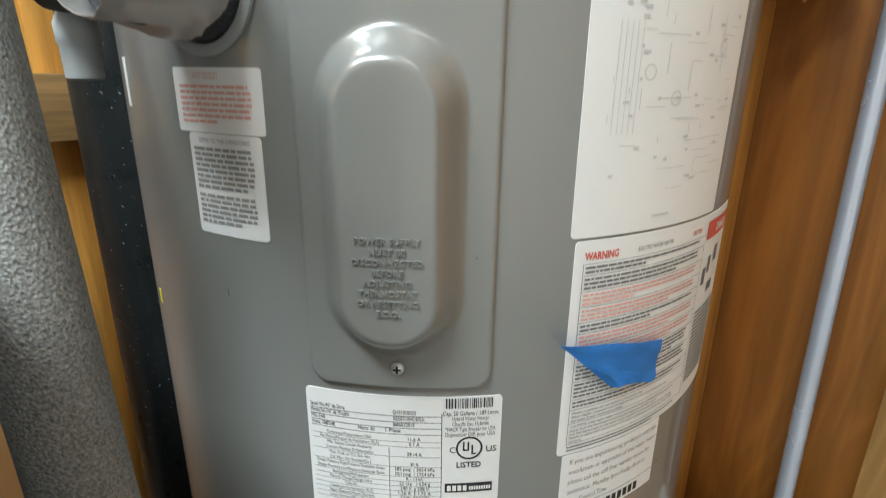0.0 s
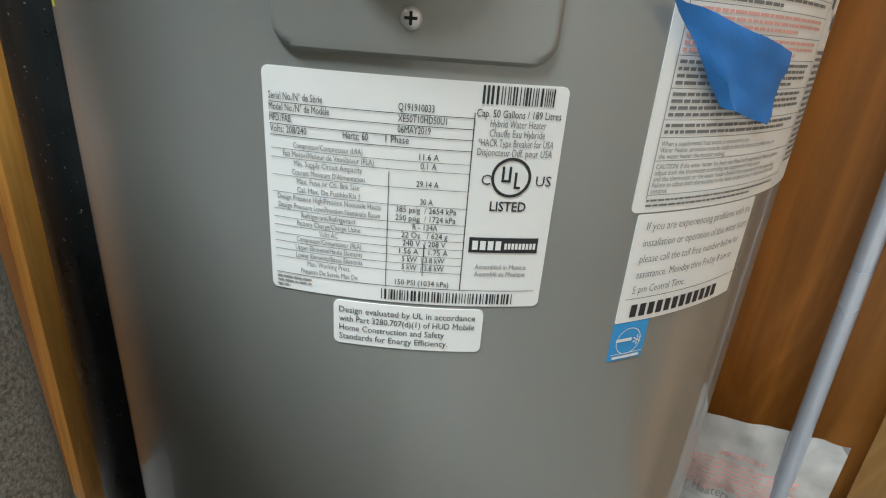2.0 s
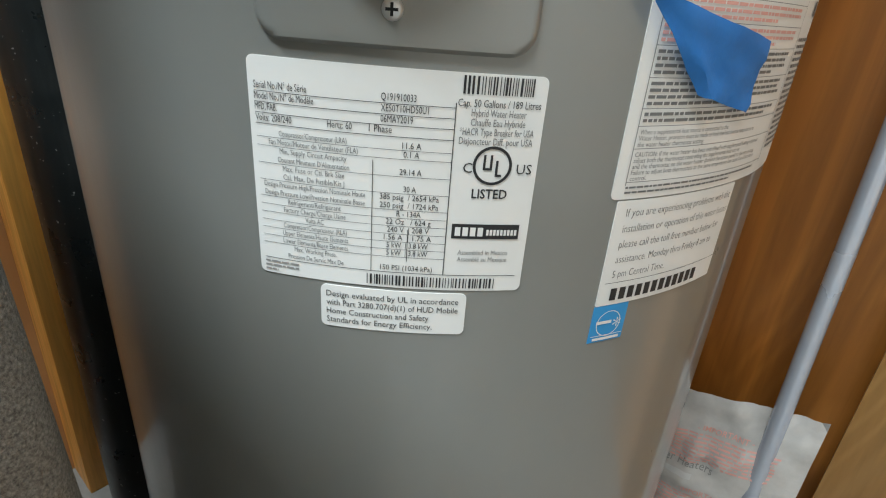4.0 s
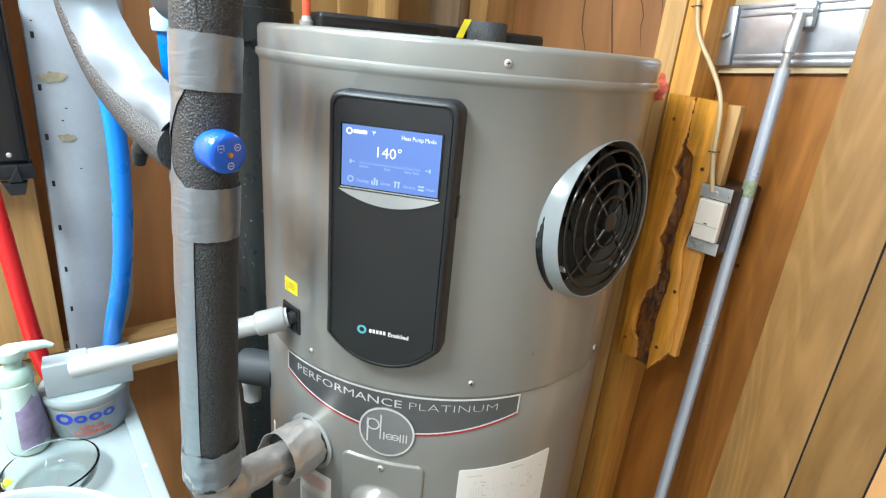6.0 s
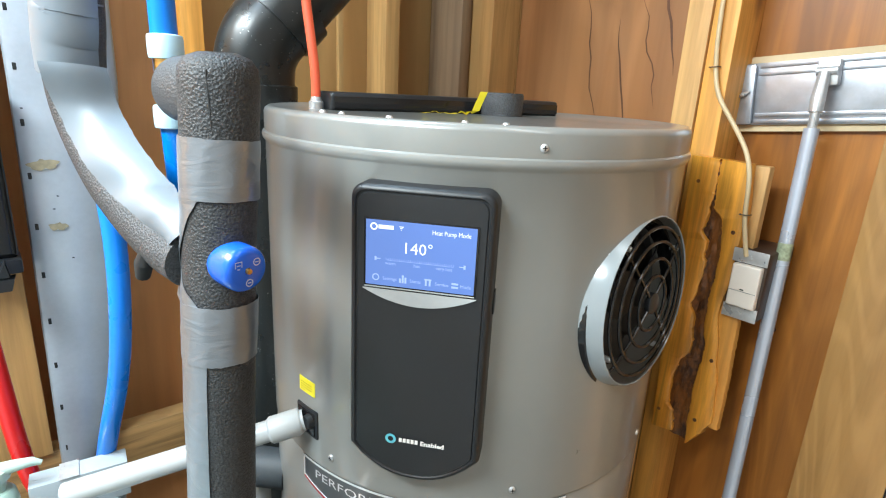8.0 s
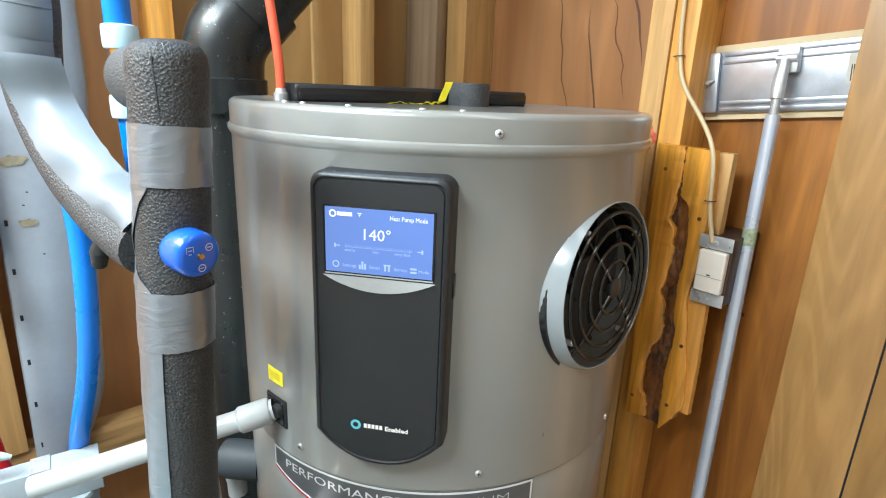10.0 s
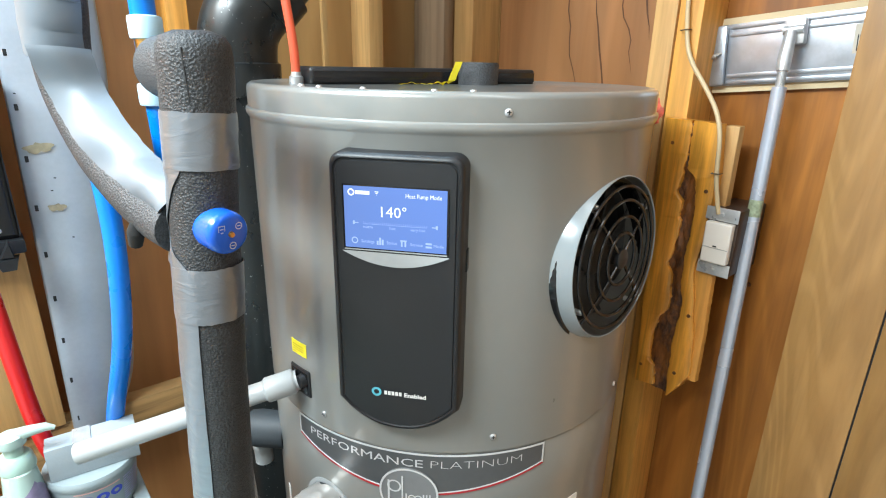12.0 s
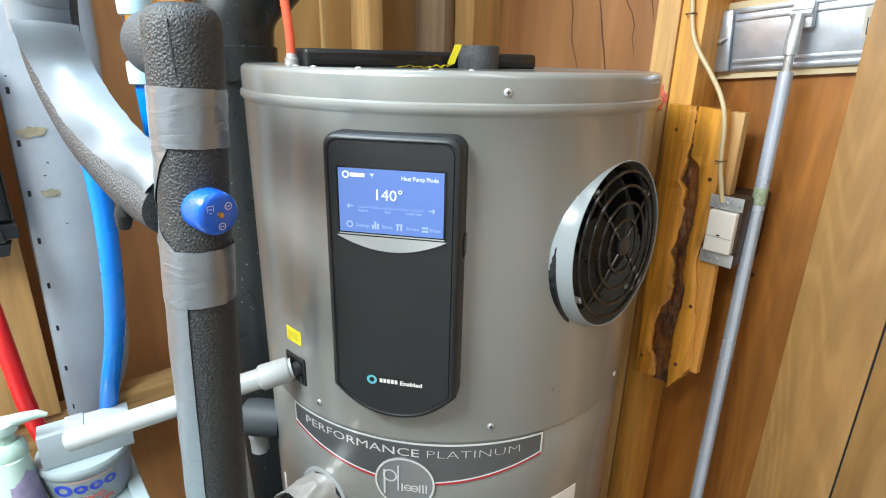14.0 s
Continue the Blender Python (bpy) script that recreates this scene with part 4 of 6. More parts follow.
for x, y in ((-0.12, -0.21), (-0.06, -0.235), (0.06, -0.24), (-0.15, -0.19), (0.02, -0.245)):
    part("lid_screw", lathe([(0, 0.003), (0.003, 0.0025), (0.0045, 0.0), (0.0045, -0.002)], Matrix.Translation((x, y, lid_z)), 10), M_STEEL, heater)

# ---------------------------------------------------------------- room
U0, N1 = -0.58, 0.404      # corner: the left wall's and the panelled wall's inner faces
U1, N0, CEIL = 2.3, -2.6, 2.4


def rbox(u0, u1, n0, n1, z0, z1, bev=0.0, bm=None):
    return box(u0, u1, n0, n1, z0, z1, bev, ROOM, bm)


solo("floor", rbox(U0 - 0.1, U1 + 0.1, N0 - 0.1, N1 + 0.1, -0.08, 0.0), M_CONCRETE, "bare grey concrete floor", "floor", "structure")
solo("ceiling", rbox(U0 - 0.1, U1 + 0.1, N0 - 0.1, N1 + 0.1, CEIL, CEIL + 0.05), M_PLASTER, "plain white ceiling", "ceiling", "structure")
solo("wall_east", rbox(U1, U1 + 0.08, N0, N1, 0, CEIL), M_PLASTER, "plain white wall", "wall", "structure")
solo("wall_south", rbox(U0, U1, N0 - 0.08, N0, 0, CEIL), M_PLASTER, "plain white wall", "wall", "structure")

# panelled wall: sheathing, studs, lapped panelling
wall_a = thing("wall_north", rm(0.8, N1), "unfinished stud wall sheathed in brown plywood", "wall", "", "structure")


def room_part(name, bm, material, parent, label="", smooth=True):
    """A part built in room coordinates, so that its grain follows the walls."""
    bmesh.ops.transform(bm, matrix=ROOM, verts=bm.verts)
    return part(name, bm, material, parent, label, smooth)


room_part("sheathing_sheet", box(-0.30, 0.1415, N1, N1 + 0.012, 0, CEIL), M_PLY_MID, wall_a, "reddish-brown plywood sheet with dark streaks")
room_part("sheathing_sheet", box(-0.62, -0.302, N1, N1 + 0.012, 0, CEIL), M_PLY_TAN, wall_a)
room_part("sheathing_sheet", box(0.1425, 1.36, N1, N1 + 0.012, 0, CEIL), M_PLY_BROWN, wall_a, "brown plywood sheet")
room_part("sheathing_sheet", box(1.362, U1, N1, N1 + 0.012, 0, CEIL), M_PLY_BROWN, wall_a)
SF = 0.322                 # stud faces
for u, mat_ in ((0.1405, M_STUD_PALE), (0.1815, M_STUD), (-0.323, M_STUD_PALE), (0.75, M_STUD), (1.20, M_STUD), (1.65, M_STUD)):
    room_part("stud", box(u - 0.019, u + 0.019, SF, N1 - 0.001, 0.04, CEIL, 0.0025), mat_, wall_a, "sawn pine stud")
room_part("stud", box(-0.577, -0.455, SF + 0.046, N1 - 0.001, 0.04, CEIL, 0.010), wood("grey_stud", (0.33, 0.21, 0.12), (0.22, 0.13, 0.07), grain=40, knots=5.0, streak=0.25), wall_a, "dark weathered corner stud")
room_part("sole_plate", box(U0, U1, SF, N1 - 0.001, 0, 0.038, 0.002), M_STUD, wall_a)

# maple panelling over the studs, with a groove between boards
panelling = thing("wall_panelling", rm(0.9, 0.319), "light maple wall panelling with dark grooves", "panelling", "", "structure")
edges = [0.405, 0.509, 0.592, 0.79, 0.99, 1.19, 1.39, 1.59, 1.79, 1.99, 2.29]
for k, (a, c) in enumerate(zip(edges, edges[1:])):
    room_part("panel_board", box(a + 0.0012, c - 0.0012, 0.316, 0.3215, 0.0, CEIL - 0.002, 0.0012), M_PLY_ORANGE if k == 2 else M_PANEL, panelling)
room_part("panel_backing", box(0.407, 2.29, 0.3190, 0.3212, 0.0, CEIL - 0.004), M_DARKHOLE, panelling, "dark groove backing")

# live-edge plank nailed to the stud
plank = thing("wooden_plank", rm(0.225, 0.31, 1.06), "rough pine plank with bark-filled split, nailed to stud", "plank")


def wavy_board(left, right, n0, n1, steps=60, jag=0.0012, seed=1, rough_l=0.0, rough_r=0.0):
    """Board between two edges given as (z, u) lists, with a slightly worn face."""
    r = random.Random(seed)

    def at(edge, z):
        for (z0, u0), (z1, u1) in zip(edge, edge[1:]):
            if z0 <= z <= z1:
                t = (z - z0) / (z1 - z0)
                t = t * t * (3 - 2 * t)
                return u0 + (u1 - u0) * t
        return edge[-1][1]
    b = bm_new()
    rows_ = []
    zl0, zl1, zr0, zr1 = left[0][0], left[-1][0], right[0][0], right[-1][0]
    for i in range(steps + 1):
        t = i / steps
        zl, zr = zl0 + (zl1 - zl0) * t, zr0 + (zr1 - zr0) * t
        ul, ur = at(left, zl) + r.uniform(-jag, jag), at(right, zr) + r.uniform(-jag, jag)
        if rough_l:
            ul += rough_l * (noise.noise(Vector((zl * 55, seed, 0))) + 0.7 * noise.noise(Vector((zl * 170, seed, 3))))
        if rough_r:
            ur += rough_r * (noise.noise(Vector((zr * 55, seed, 0))) + 0.7 * noise.noise(Vector((zr * 170, seed, 3))))
        rows_.append([b.verts.new((ul, n1, zl)), b.verts.new((ul + 0.001, n0 + 0.002, zl)), b.verts.new((ul + 0.004, n0, zl)), b.verts.new((ur - 0.004, n0, zr)), b.verts.new((ur - 0.001, n0 + 0.002, zr)), b.verts.new((ur, n1, zr))])
    for r0, r1 in zip(rows_, rows_[1:]):
        for k in range(6):
            b.faces.new((r0[k], r0[(k + 1) % 6], r1[(k + 1) % 6], r1[k]))
    b.faces.new(rows_[0][::-1])
    b.faces.new(rows_[-1])
    bmesh.ops.recalc_face_normals(b, faces=b.faces)
    return b


edge_rows = [(1.070, .224, .251), (1.104, .221, .247), (1.118, .209, .247), (1.155, .207, .246), (1.190, .213, .247), (1.229, .230, .252), (1.277, .225, .244), (1.305, .217, .243), (1.330, .222, .243), (1.356, .226, .245), (1.400, .223, .246), (1.428, .212, .243), (1.445, .216, .239), (1.465, .2185, .2245), (1.495, .2200, .2225), (1.537, .2205, .2225)]
split_l = [(z, a + 0.0015) for z, a, c in edge_rows]
split_r = [(z, c - 0.0015) for z, a, c in edge_rows]
room_part("plank_half", wavy_board([(1.064, 0.186), (1.25, 0.181), (1.538, 0.176)], split_l, 0.301, 0.3205, steps=150, jag=0.0007, seed=2, rough_r=0.0036), M_PLANK, plank)
room_part("plank_half", wavy_board([(1.060, 0.2485)] + split_r[1:], [(1.088, 0.272), (1.12, 0.285), (1.175, 0.281), (1.243, 0.271), (1.30, 0.262), (1.37, 0.270), (1.455, 0.271), (1.535, 0.264)], 0.302, 0.3205, steps=150, jag=0.0006, seed=3, rough_l=0.0022), M_PLANK, plank)
room_part("plank_wane", wavy_board([(1.105, 0.270), (1.18, 0.268), (1.26, 0.258), (1.34, 0.258)], [(1.105, 0.293), (1.18, 0.293), (1.26, 0.291), (1.34, 0.288)], 0.3085, 0.3206, steps=60, jag=0.0005, seed=8), M_STUD, plank, "rounded waney edge")
b = bm_new()
bark = []
for i in range(151):
    z = 1.064 + 0.468 * i / 150
    k = min(range(len(edge_rows)), key=lambda m: abs(edge_rows[m][0] - z))
    lo_, hi_ = edge_rows[k][1] - 0.006, edge_rows[k][2] + 0.006
    row = []
    for j in range(13):
        u = lo_ + (hi_ - lo_) * j / 12
        v = Vector((u * 95, z * 34, 0))
        row.append(b.verts.new((u, 0.3110 - 0.0055 * noise.noise(v * 0.5) - 0.0030 * noise.noise(v * 1.7), z)))
    bark.append(row)
for r0, r1 in zip(bark, bark[1:]):
    for k in range(12):
        b.faces.new((r0[k], r0[k + 1], r1[k + 1], r1[k]))
bmesh.ops.recalc_face_normals(b, faces=b.faces)
bmesh.ops.solidify(b, geom=b.faces[:], thickness=0.003)
room_part("bark_fill", b, M_BARK, plank, "dark bark inclusion")
room_part("backing_strip", box(0.262, 0.284, 0.3215, 0.340, 1.36, 1.532, 0.002), M_STUD_PALE, plank, "pale strip behind the plank")
for u, z in ((0.266, 1.222), (0.259, 1.432), (0.197, 1.10), (0.194, 1.50), (0.259, 1.11)):
    room_part("nail", lathe([(0, 0.0008), (0.003, 0.0006), (0.0034, -0.002)], Matrix.Translation((u, 0.3014, z)) @ pose(0, 0, 0, 90), 10), M_BARK, plank)
room_part("paint_mark", wavy_board([(1.522, 0.136), (1.545, 0.129), (1.568, 0.140)], [(1.526, 0.156), (1.545, 0.160), (1.566, 0.152)], 0.3208, 0.3222, 8, 0.002, 6), plain("red_crayon", (0.62, 0.10, 0.05), 0.7, vary=0.35, big=120), wall_a, "smeared red mark")

# resin streaks in the plywood
M_STREAK = plain("resin_stain", (0.13, 0.050, 0.020), 0.5, vary=0.25, big=40)
for k, (u, z0, z1, w) in enumerate(((-0.106, 1.55, 1.83, 0.0016), (-0.030, 1.52, 1.76, 0.0020), (0.018, 1.60, 1.80, 0.0014), (0.045, 1.66, 1.88, 0.0026))):
    mid = [(z0 + (z1 - z0) * i / 10, u - 0.05 * (i / 10 - 0.5) + 0.012 * noise.noise(Vector((i * 0.45, k * 7, 0)))) for i in range(11)]
    taper = [math.sin(math.pi * (i + 0.3) / 10.6) for i in range(11)]
    streak = bm_new()
    pairs = [(streak.verts.new((c - w * q, N1 - 0.0006, z)), streak.verts.new((c + w * q, N1 - 0.0006, z))) for (z, c), q in zip(mid, taper)]
    for (a0, a1), (c0, c1) in zip(pairs, pairs[1:]):
        streak.faces.new((a0, a1, c1, c0))
    room_part("resin_streak", streak, M_STREAK, wall_a, "dark resin streak")

# sensor switch in a surface box
sw = thing("light_switch", rm(0.295, 0.31, 1.30), "ivory sensor switch with steel ears in brown box", "switch")
room_part("switch_box", box(0.265, 0.315, 0.304, 0.400, 1.306, 1.410, 0.002), M_BOX, sw, "dark brown box")
room_part("switch_body", box(0.2715, 0.3115, 0.2905, 0.304, 1.3255, 1.3905, 0.003, seg=3), M_SWITCH, sw, "ivory switch body")
room_part("switch_seam", box(0.2725, 0.3105, 0.2897, 0.2908, 1.3500, 1.3506), M_GREYINK, sw)
room_part("sensor_window", box(0.2885, 0.2935, 0.2893, 0.2906, 1.3525, 1.3540), M_INK, sw)
for z in (1.3920, 1.3045):
    b = box(0.2665, 0.3155, 0.2985, 0.3005, z, z + 0.0205, 0.0006)
    ear = room_part("steel_ear", b, M_STEEL, sw, "zinc mounting ear")
    room_part("ear_screw", lathe([(0, 0.002), (0.0028, 0.0016), (0.0036, 0), (0.0036, -0.001)], Matrix.Translation((0.291, 0.2983, z + 0.010)) @ pose(0, 0, 0, 90), 12), M_STEEL, ear)

# cable with staples
cable = thing("electric_cable", rm(0.18, 0.318, 1.9), "cream flat electric cable stapled down the stud", "cable")
cpts = [(0.172, 2.36), (0.173, 1.90), (0.176, 1.72), (0.183, 1.66), (0.196, 1.625), (0.228, 1.585), (0.258, 1.550), (0.268, 1.515), (0.271, 1.46), (0.279, 1.425), (0.285, 1.402)]
part("cable_run", tube([rm(u, 0.3165 if z > 1.65 else (0.312 if z > 1.56 else 0.2985), z) for u, z in cpts], 0.0034, 10, smooth_steps=2), M_WIRE, cable)
for u, n_, z in ((0.180, 0.3165, 1.668), (0.271, 0.2985, 1.462)):
    part("staple", tube([rm(u - 0.0075, n_ + 0.004, z), rm(u - 0.006, n_ - 0.0045, z), rm(u + 0.006, n_ - 0.0045, z + 0.001), rm(u + 0.0075, n_ + 0.004, z + 0.001)], 0.0009, 6), M_STUD_DARK, cable)

# pole sander leaning on the wall
M_ALU = plain("cast_aluminium", (0.44, 0.47, 0.52), 0.34, 0.75, vary=0.12, big=30, fine=200)
M_ABRASIVE = plain("abrasive_backing", (0.66, 0.52, 0.32), 0.75, vary=0.08)
sander = thing("pole_sander", rm(0.35, 0.27, 0.0), "aluminium pole sander leaning on brown plywood", "pole sander")
TILT_S = Matrix.Translation(rm(0.30, 0.392, 1.640)) @ ROOM @ pose(0, 0, 0, 0, -5.0, 0)


def sbox(x0, x1, y0, y1, z0, z1, bev=0.0, bm=None):
    return box(x0, x1, y0, y1, z0, z1, bev, TILT_S, bm)


plate = part("sander_plate", sbox(-0.104, 0.145, -0.004, 0.002, -0.046, 0.046, 0.001), M_ALU, sander, "ribbed aluminium sanding plate")
for z in (-0.041, -0.031, 0.030, 0.041):
    part("plate_rib", sbox(-0.080, 0.145, -0.0065, -0.0039, z - 0.0028, z + 0.0028, 0.001), M_ALU, plate)
part("sanding_sheet", sbox(-0.106, 0.147, 0.0022, 0.0042, -0.056, 0.056), M_ABRASIVE, sander, "tan sanding sheet behind the plate")
clamp = part("end_clamp", sbox(-0.108, -0.082, -0.013, -0.004, -0.046, 0.045, 0.005), M_ALU, sander, "aluminium end clamp with wing nut")
part("wing_nut", tube([TILT_S @ Vector((-0.103, -0.016, -0.004)), TILT_S @ Vector((-0.095, -0.019, 0.0)), TILT_S @ Vector((-0.087, -0.016, 0.004))], [0.0015, 0.0038, 0.0015], 8), M_STEEL, clamp)
yoke = part("swivel_yoke", sbox(0.0, 0.028, -0.020, -0.005, 0.006, 0.042, 0.004), M_STEEL, sander, "cast swivel joint")
part("swivel_pin", tube([TILT_S @ Vector((0.001, -0.020, 0.026)), TILT_S @ Vector((0.027, -0.020, 0.026))], 0.006, 12), M_STEEL, yoke)
part("swivel_socket", tube([TILT_S @ Vector((0.012, -0.024, 0.024)), TILT_S @ Vector((0.011, -0.034, -0.012)), TILT_S @ Vector((0.011, -0.037, -0.030))], [0.0075, 0.0092, 0.0085], 16), M_STEEL, yoke)
p_top, p_low = TILT_S @ Vector((0.011, -0.036, -0.026)), rm(0.353, 0.268, 0.0)
part("pole_neck", tube([p_top, p_top.lerp(p_low, 0.02)], 0.0062, 14), M_STEEL, sander, "threaded neck")
part("pole", tube([p_top.lerp(p_low, 0.016), p_top.lerp(p_low, 0.5), p_low], [0.0098, 0.0102, 0.0104], 20), plain("pole_grey", (0.56, 0.60, 0.69), 0.26, 0.45, vary=0.06), sander, "smooth grey metal pole")
q0, q1 = p_top.lerp(p_low, 0.118), p_top.lerp(p_low, 0.134)
part("pole_sticker", tube([q0, q1], 0.0101, 16), plain("pale_green_sticker", (0.36, 0.40, 0.26), 0.5, vary=0.4, big=150), sander, "small pale green sticker")
part("sander_print", sbox(0.083, 0.128, -0.0046, -0.0040, -0.012, 0.026), plain("beige_sticker", (0.58, 0.52, 0.42), 0.5), plate, "beige bar-code sticker")
b = None
for k in range(14):
    b = sbox(0.087 + k * 0.0026, 0.0883 + k * 0.0026, -0.0050, -0.0045, -0.009, 0.012, 0, b)
part("bar_code", b, M_INK, plate)
room_part("wall_nail", lathe([(0, 0.003), (0.003, 0.0024), (0.004, 0), (0.004, -0.003)], Matrix.Translation((0.312, N1 - 0.001, 1.268)) @ pose(0, 0, 0, 90), 10), M_BARK, wall_a)

# manual bag behind the heater
bag = thing("manual_bag", rm(0.29, 0.29, 0.0), "clear plastic bag of printed manuals, standing on the floor", "bag")
b = bm_new()
NU, NV = 26, 40
front, back = [], []
for j in range(NV + 1):
    fr, bk = [], []
    for i in range(NU + 1):
        s, t = i / NU, j / NV
        u, z = 0.185 + 0.205 * s, 0.004 + (0.340 + 0.055 * s) * t
        puff = 0.014 * (math.sin(math.pi * s) * math.sin(math.pi * t)) ** 0.5 if 0 < s < 1 and 0 < t < 1 else 0
        w = 0.009 * noise.noise(Vector((s * 4, t * 6, 0.3))) + 0.006 * noise.noise(Vector((s * 11, t * 15, 2.0)))
        lean = 0.262 + 0.035 * t
        fr.append(b.verts.new((u, lean - puff + w, z)))
        bk.append(b.verts.new((u, lean + 0.006 + puff * 0.4 + w * 0.4, z)) if 0 < i < NU and 0 < j < NV else fr[-1])
    front.append(fr)
    back.append(bk)
for g, flip in ((front, False), (back, True)):
    for j in range(NV):
        for i in range(NU):
            q = [g[j][i], g[j][i + 1], g[j + 1][i + 1], g[j + 1][i]]
            if len(set(q)) == 4:
                b.faces.new(q[::-1] if flip else q)
bmesh.ops.recalc_face_normals(b, faces=b.faces)
room_part("bag_sheet", b, M_BAG, bag)


def on_bag(t, s, v):
    """Lays flat shapes on the bag at fractions s, v of its width and height."""
    for vert in t.verts:
        ss, tt = s + vert.co.x / 0.205, v + vert.co.y / 0.37
        i, j = min(NU, max(0, ss * NU)), min(NV, max(0, tt * NV))
        puff = 0.014 * max(0, math.sin(math.pi * min(1, max(0, ss))) * math.sin(math.pi * min(1, max(0, tt)))) ** 0.5
        w = 0.009 * noise.noise(Vector((ss * 4, tt * 6, 0.3))) + 0.006 * noise.noise(Vector((ss * 11, tt * 15, 2.0)))
        vert.co = Vector((0.185 + 0.205 * ss, 0.262 + 0.035 * tt - puff + w - 0.0008, 0.004 + (0.340 + 0.055 * ss) * tt))
    return t


for v in (0.86, 0.60):
    t = join(text_bm("- IMPORTANT -", 0.0110, 0.066, "CENTER", 0.0002), bars([(x0 - 0.07, x1 - 0.07, y0, y1) for x0, x1, y0, y1 in greeked(0.0, 0.14, -0.006, 9, 0.0052, 0.0026, rng)]))
    room_part("red_print", on_bag(t, 0.55, v), M_PINKINK, bag)
room_part("grey_print", on_bag(text_bm("Water Heaters", 0.020, 0.085), 0.14, 0.70), M_GREYINK, bag)
room_part("grey_bar", on_bag(bars([(0, 0.060, 0, 0.008)]), 0.16, 0.655), M_FAINTINK, bag)
room_part("black_patch", on_bag(bars([(0, 0.022, 0, 0.009)]), 0.16, 0.925), M_INK, bag)

# ---------------------------------------------------------------- left wall
wall_b = thing("wall_west", rm(U0, -1.0), "unfinished stud wall with orange plywood and a rail", "wall", "", "structure")
room_part("sheathing_sheet", box(U0 - 0.012, U0, -1.40, -0.223, 0, CEIL), M_PLY_ORANGE, wall_b, "orange plywood sheet")
room_part("sheathing_sheet", box(U0 - 0.012, U0, -0.221, N1, 0, CEIL), M_PLY_TAN, wall_b, "tan plywood sheet")
room_part("sheathing_sheet", box(U0 - 0.012, U0, N0, -1.402, 0, CEIL), M_PLY_ORANGE, wall_b)
for n_, mat_ in ((-0.226, M_STUD), (0.203, M_STUD_PALE), (-0.64, M_STUD), (-1.05, M_STUD), (-1.46, M_STUD), (-1.87, M_STUD)):
    room_part("stud", box(U0 + 0.001, -0.500, n_ - 0.019, n_ + 0.019, 0.0, CEIL, 0.0025), mat_, wall_b, "sawn pine stud")
room_part("rail", box(-0.498, -0.460, -1.60, -0.02, 0.890, 0.976, 0.003), wood("rail_wood", (0.60, 0.35, 0.14), (0.38, 0.20, 0.07), (1, 1, 0), 60, 0.06, 4.0), wall_b, "horizontal pine rail")

room_part("lath", box(-0.545, -0.535, 0.085, 0.098, 0.9, CEIL, 0.001), M_STUD_PALE, wall_b, "thin pale lath")

# grey sheet-metal panel with slots
mp = thing("metal_panel", rm(-0.44, -0.44, 0.90), "grey sheet-metal panel with slots and bare patches, leaning on rail", "panel")


def metal_edge(z):
    """Left and right edges of the panel by height."""
    t = min(1, max(0, (z - 0.94) / 0.66))
    left = -0.514 + 0.013 * t
    right = -0.405 + 0.045 * t
    if z < 1.10:
        right -= 0.05 * ((1.10 - z) / 0.16) ** 2
    return left, right


b = bm_new()
g = []
for j in range(49):
    z = 0.942 + (2.2 - 0.942) * j / 48
    l, r = metal_edge(z)
    prof_ = [(l + 0.002, -0.470), (l, -0.452), (l + 0.002, -0.444), (l + 0.006, -0.441)] + [(l + 0.006 + (r - l - 0.012) * k / 10, -0.441 + 0.016 * math.sin(math.pi * k / 10) * 0.8) for k in range(1, 10)] + [(r - 0.006, -0.442), (r - 0.002, -0.446), (r, -0.455), (r - 0.003, -0.475)]
    g.append([b.verts.new((u, n_, z)) for n_, u in prof_])
for r0, r1 in zip(g, g[1:]):
    for k in range(len(r0) - 1):
        b.faces.new((r0[k], r0[k + 1], r1[k + 1], r1[k]))
bmesh.ops.recalc_face_normals(b, faces=b.faces)
bmesh.ops.solidify(b, geom=b.faces[:], thickness=0.0012)
room_part("panel_sheet", b, M_METAL_PANEL, mp)
for k in range(12):
    z = 0.99 + 0.0785 * k
    l, r = metal_edge(z)
    room_part("slot", box(-0.4425, -0.4385, l + 0.0085, l + 0.0135, z - 0.005, z + 0.005, 0.001), M_DARKHOLE, mp)


def bulge(n_, z):
    l, r = metal_edge(z)
    t = min(1, max(0, (n_ - l - 0.006) / (r - l - 0.012)))
    return -0.441 + 0.0128 * math.sin(math.pi * t)


def blob(cn, cz, rn, rz, seed, u):
    r = random.Random(seed)
    b = bm_new()
    ph = [r.uniform(0, 6.28) for _ in range(4)]
    vs = []
    for k in range(32):
        t = 2 * math.pi * k / 32
        q = 1 + 0.22 * math.sin(2 * t + ph[0]) + 0.14 * math.sin(5 * t + ph[1]) + 0.07 * math.sin(9 * t + ph[2])
        vs.append(b.verts.new((bulge(cn + rn * q * math.cos(t), cz) + u, cn + rn * q * math.cos(t), cz + rz * q * math.sin(t))))
    b.faces.new(vs)
    return b


room_part("bare_patch", blob(-0.475, 1.478, 0.016, 0.009, 1, 0.0022), M_RUST, mp, "bare rusty patch")
room_part("bare_patch", blob(-0.468, 1.382, 0.010, 0.007, 4, 0.0022), M_RUST, mp)
for n_, z in ((-0.463, 1.43), (-0.470, 1.41), (-0.49, 1.56), (-0.455, 1.33)):
    room_part("scratch", blob(n_, z, 0.0015, 0.0012, 7, 0.0020), M_DARKHOLE, mp)

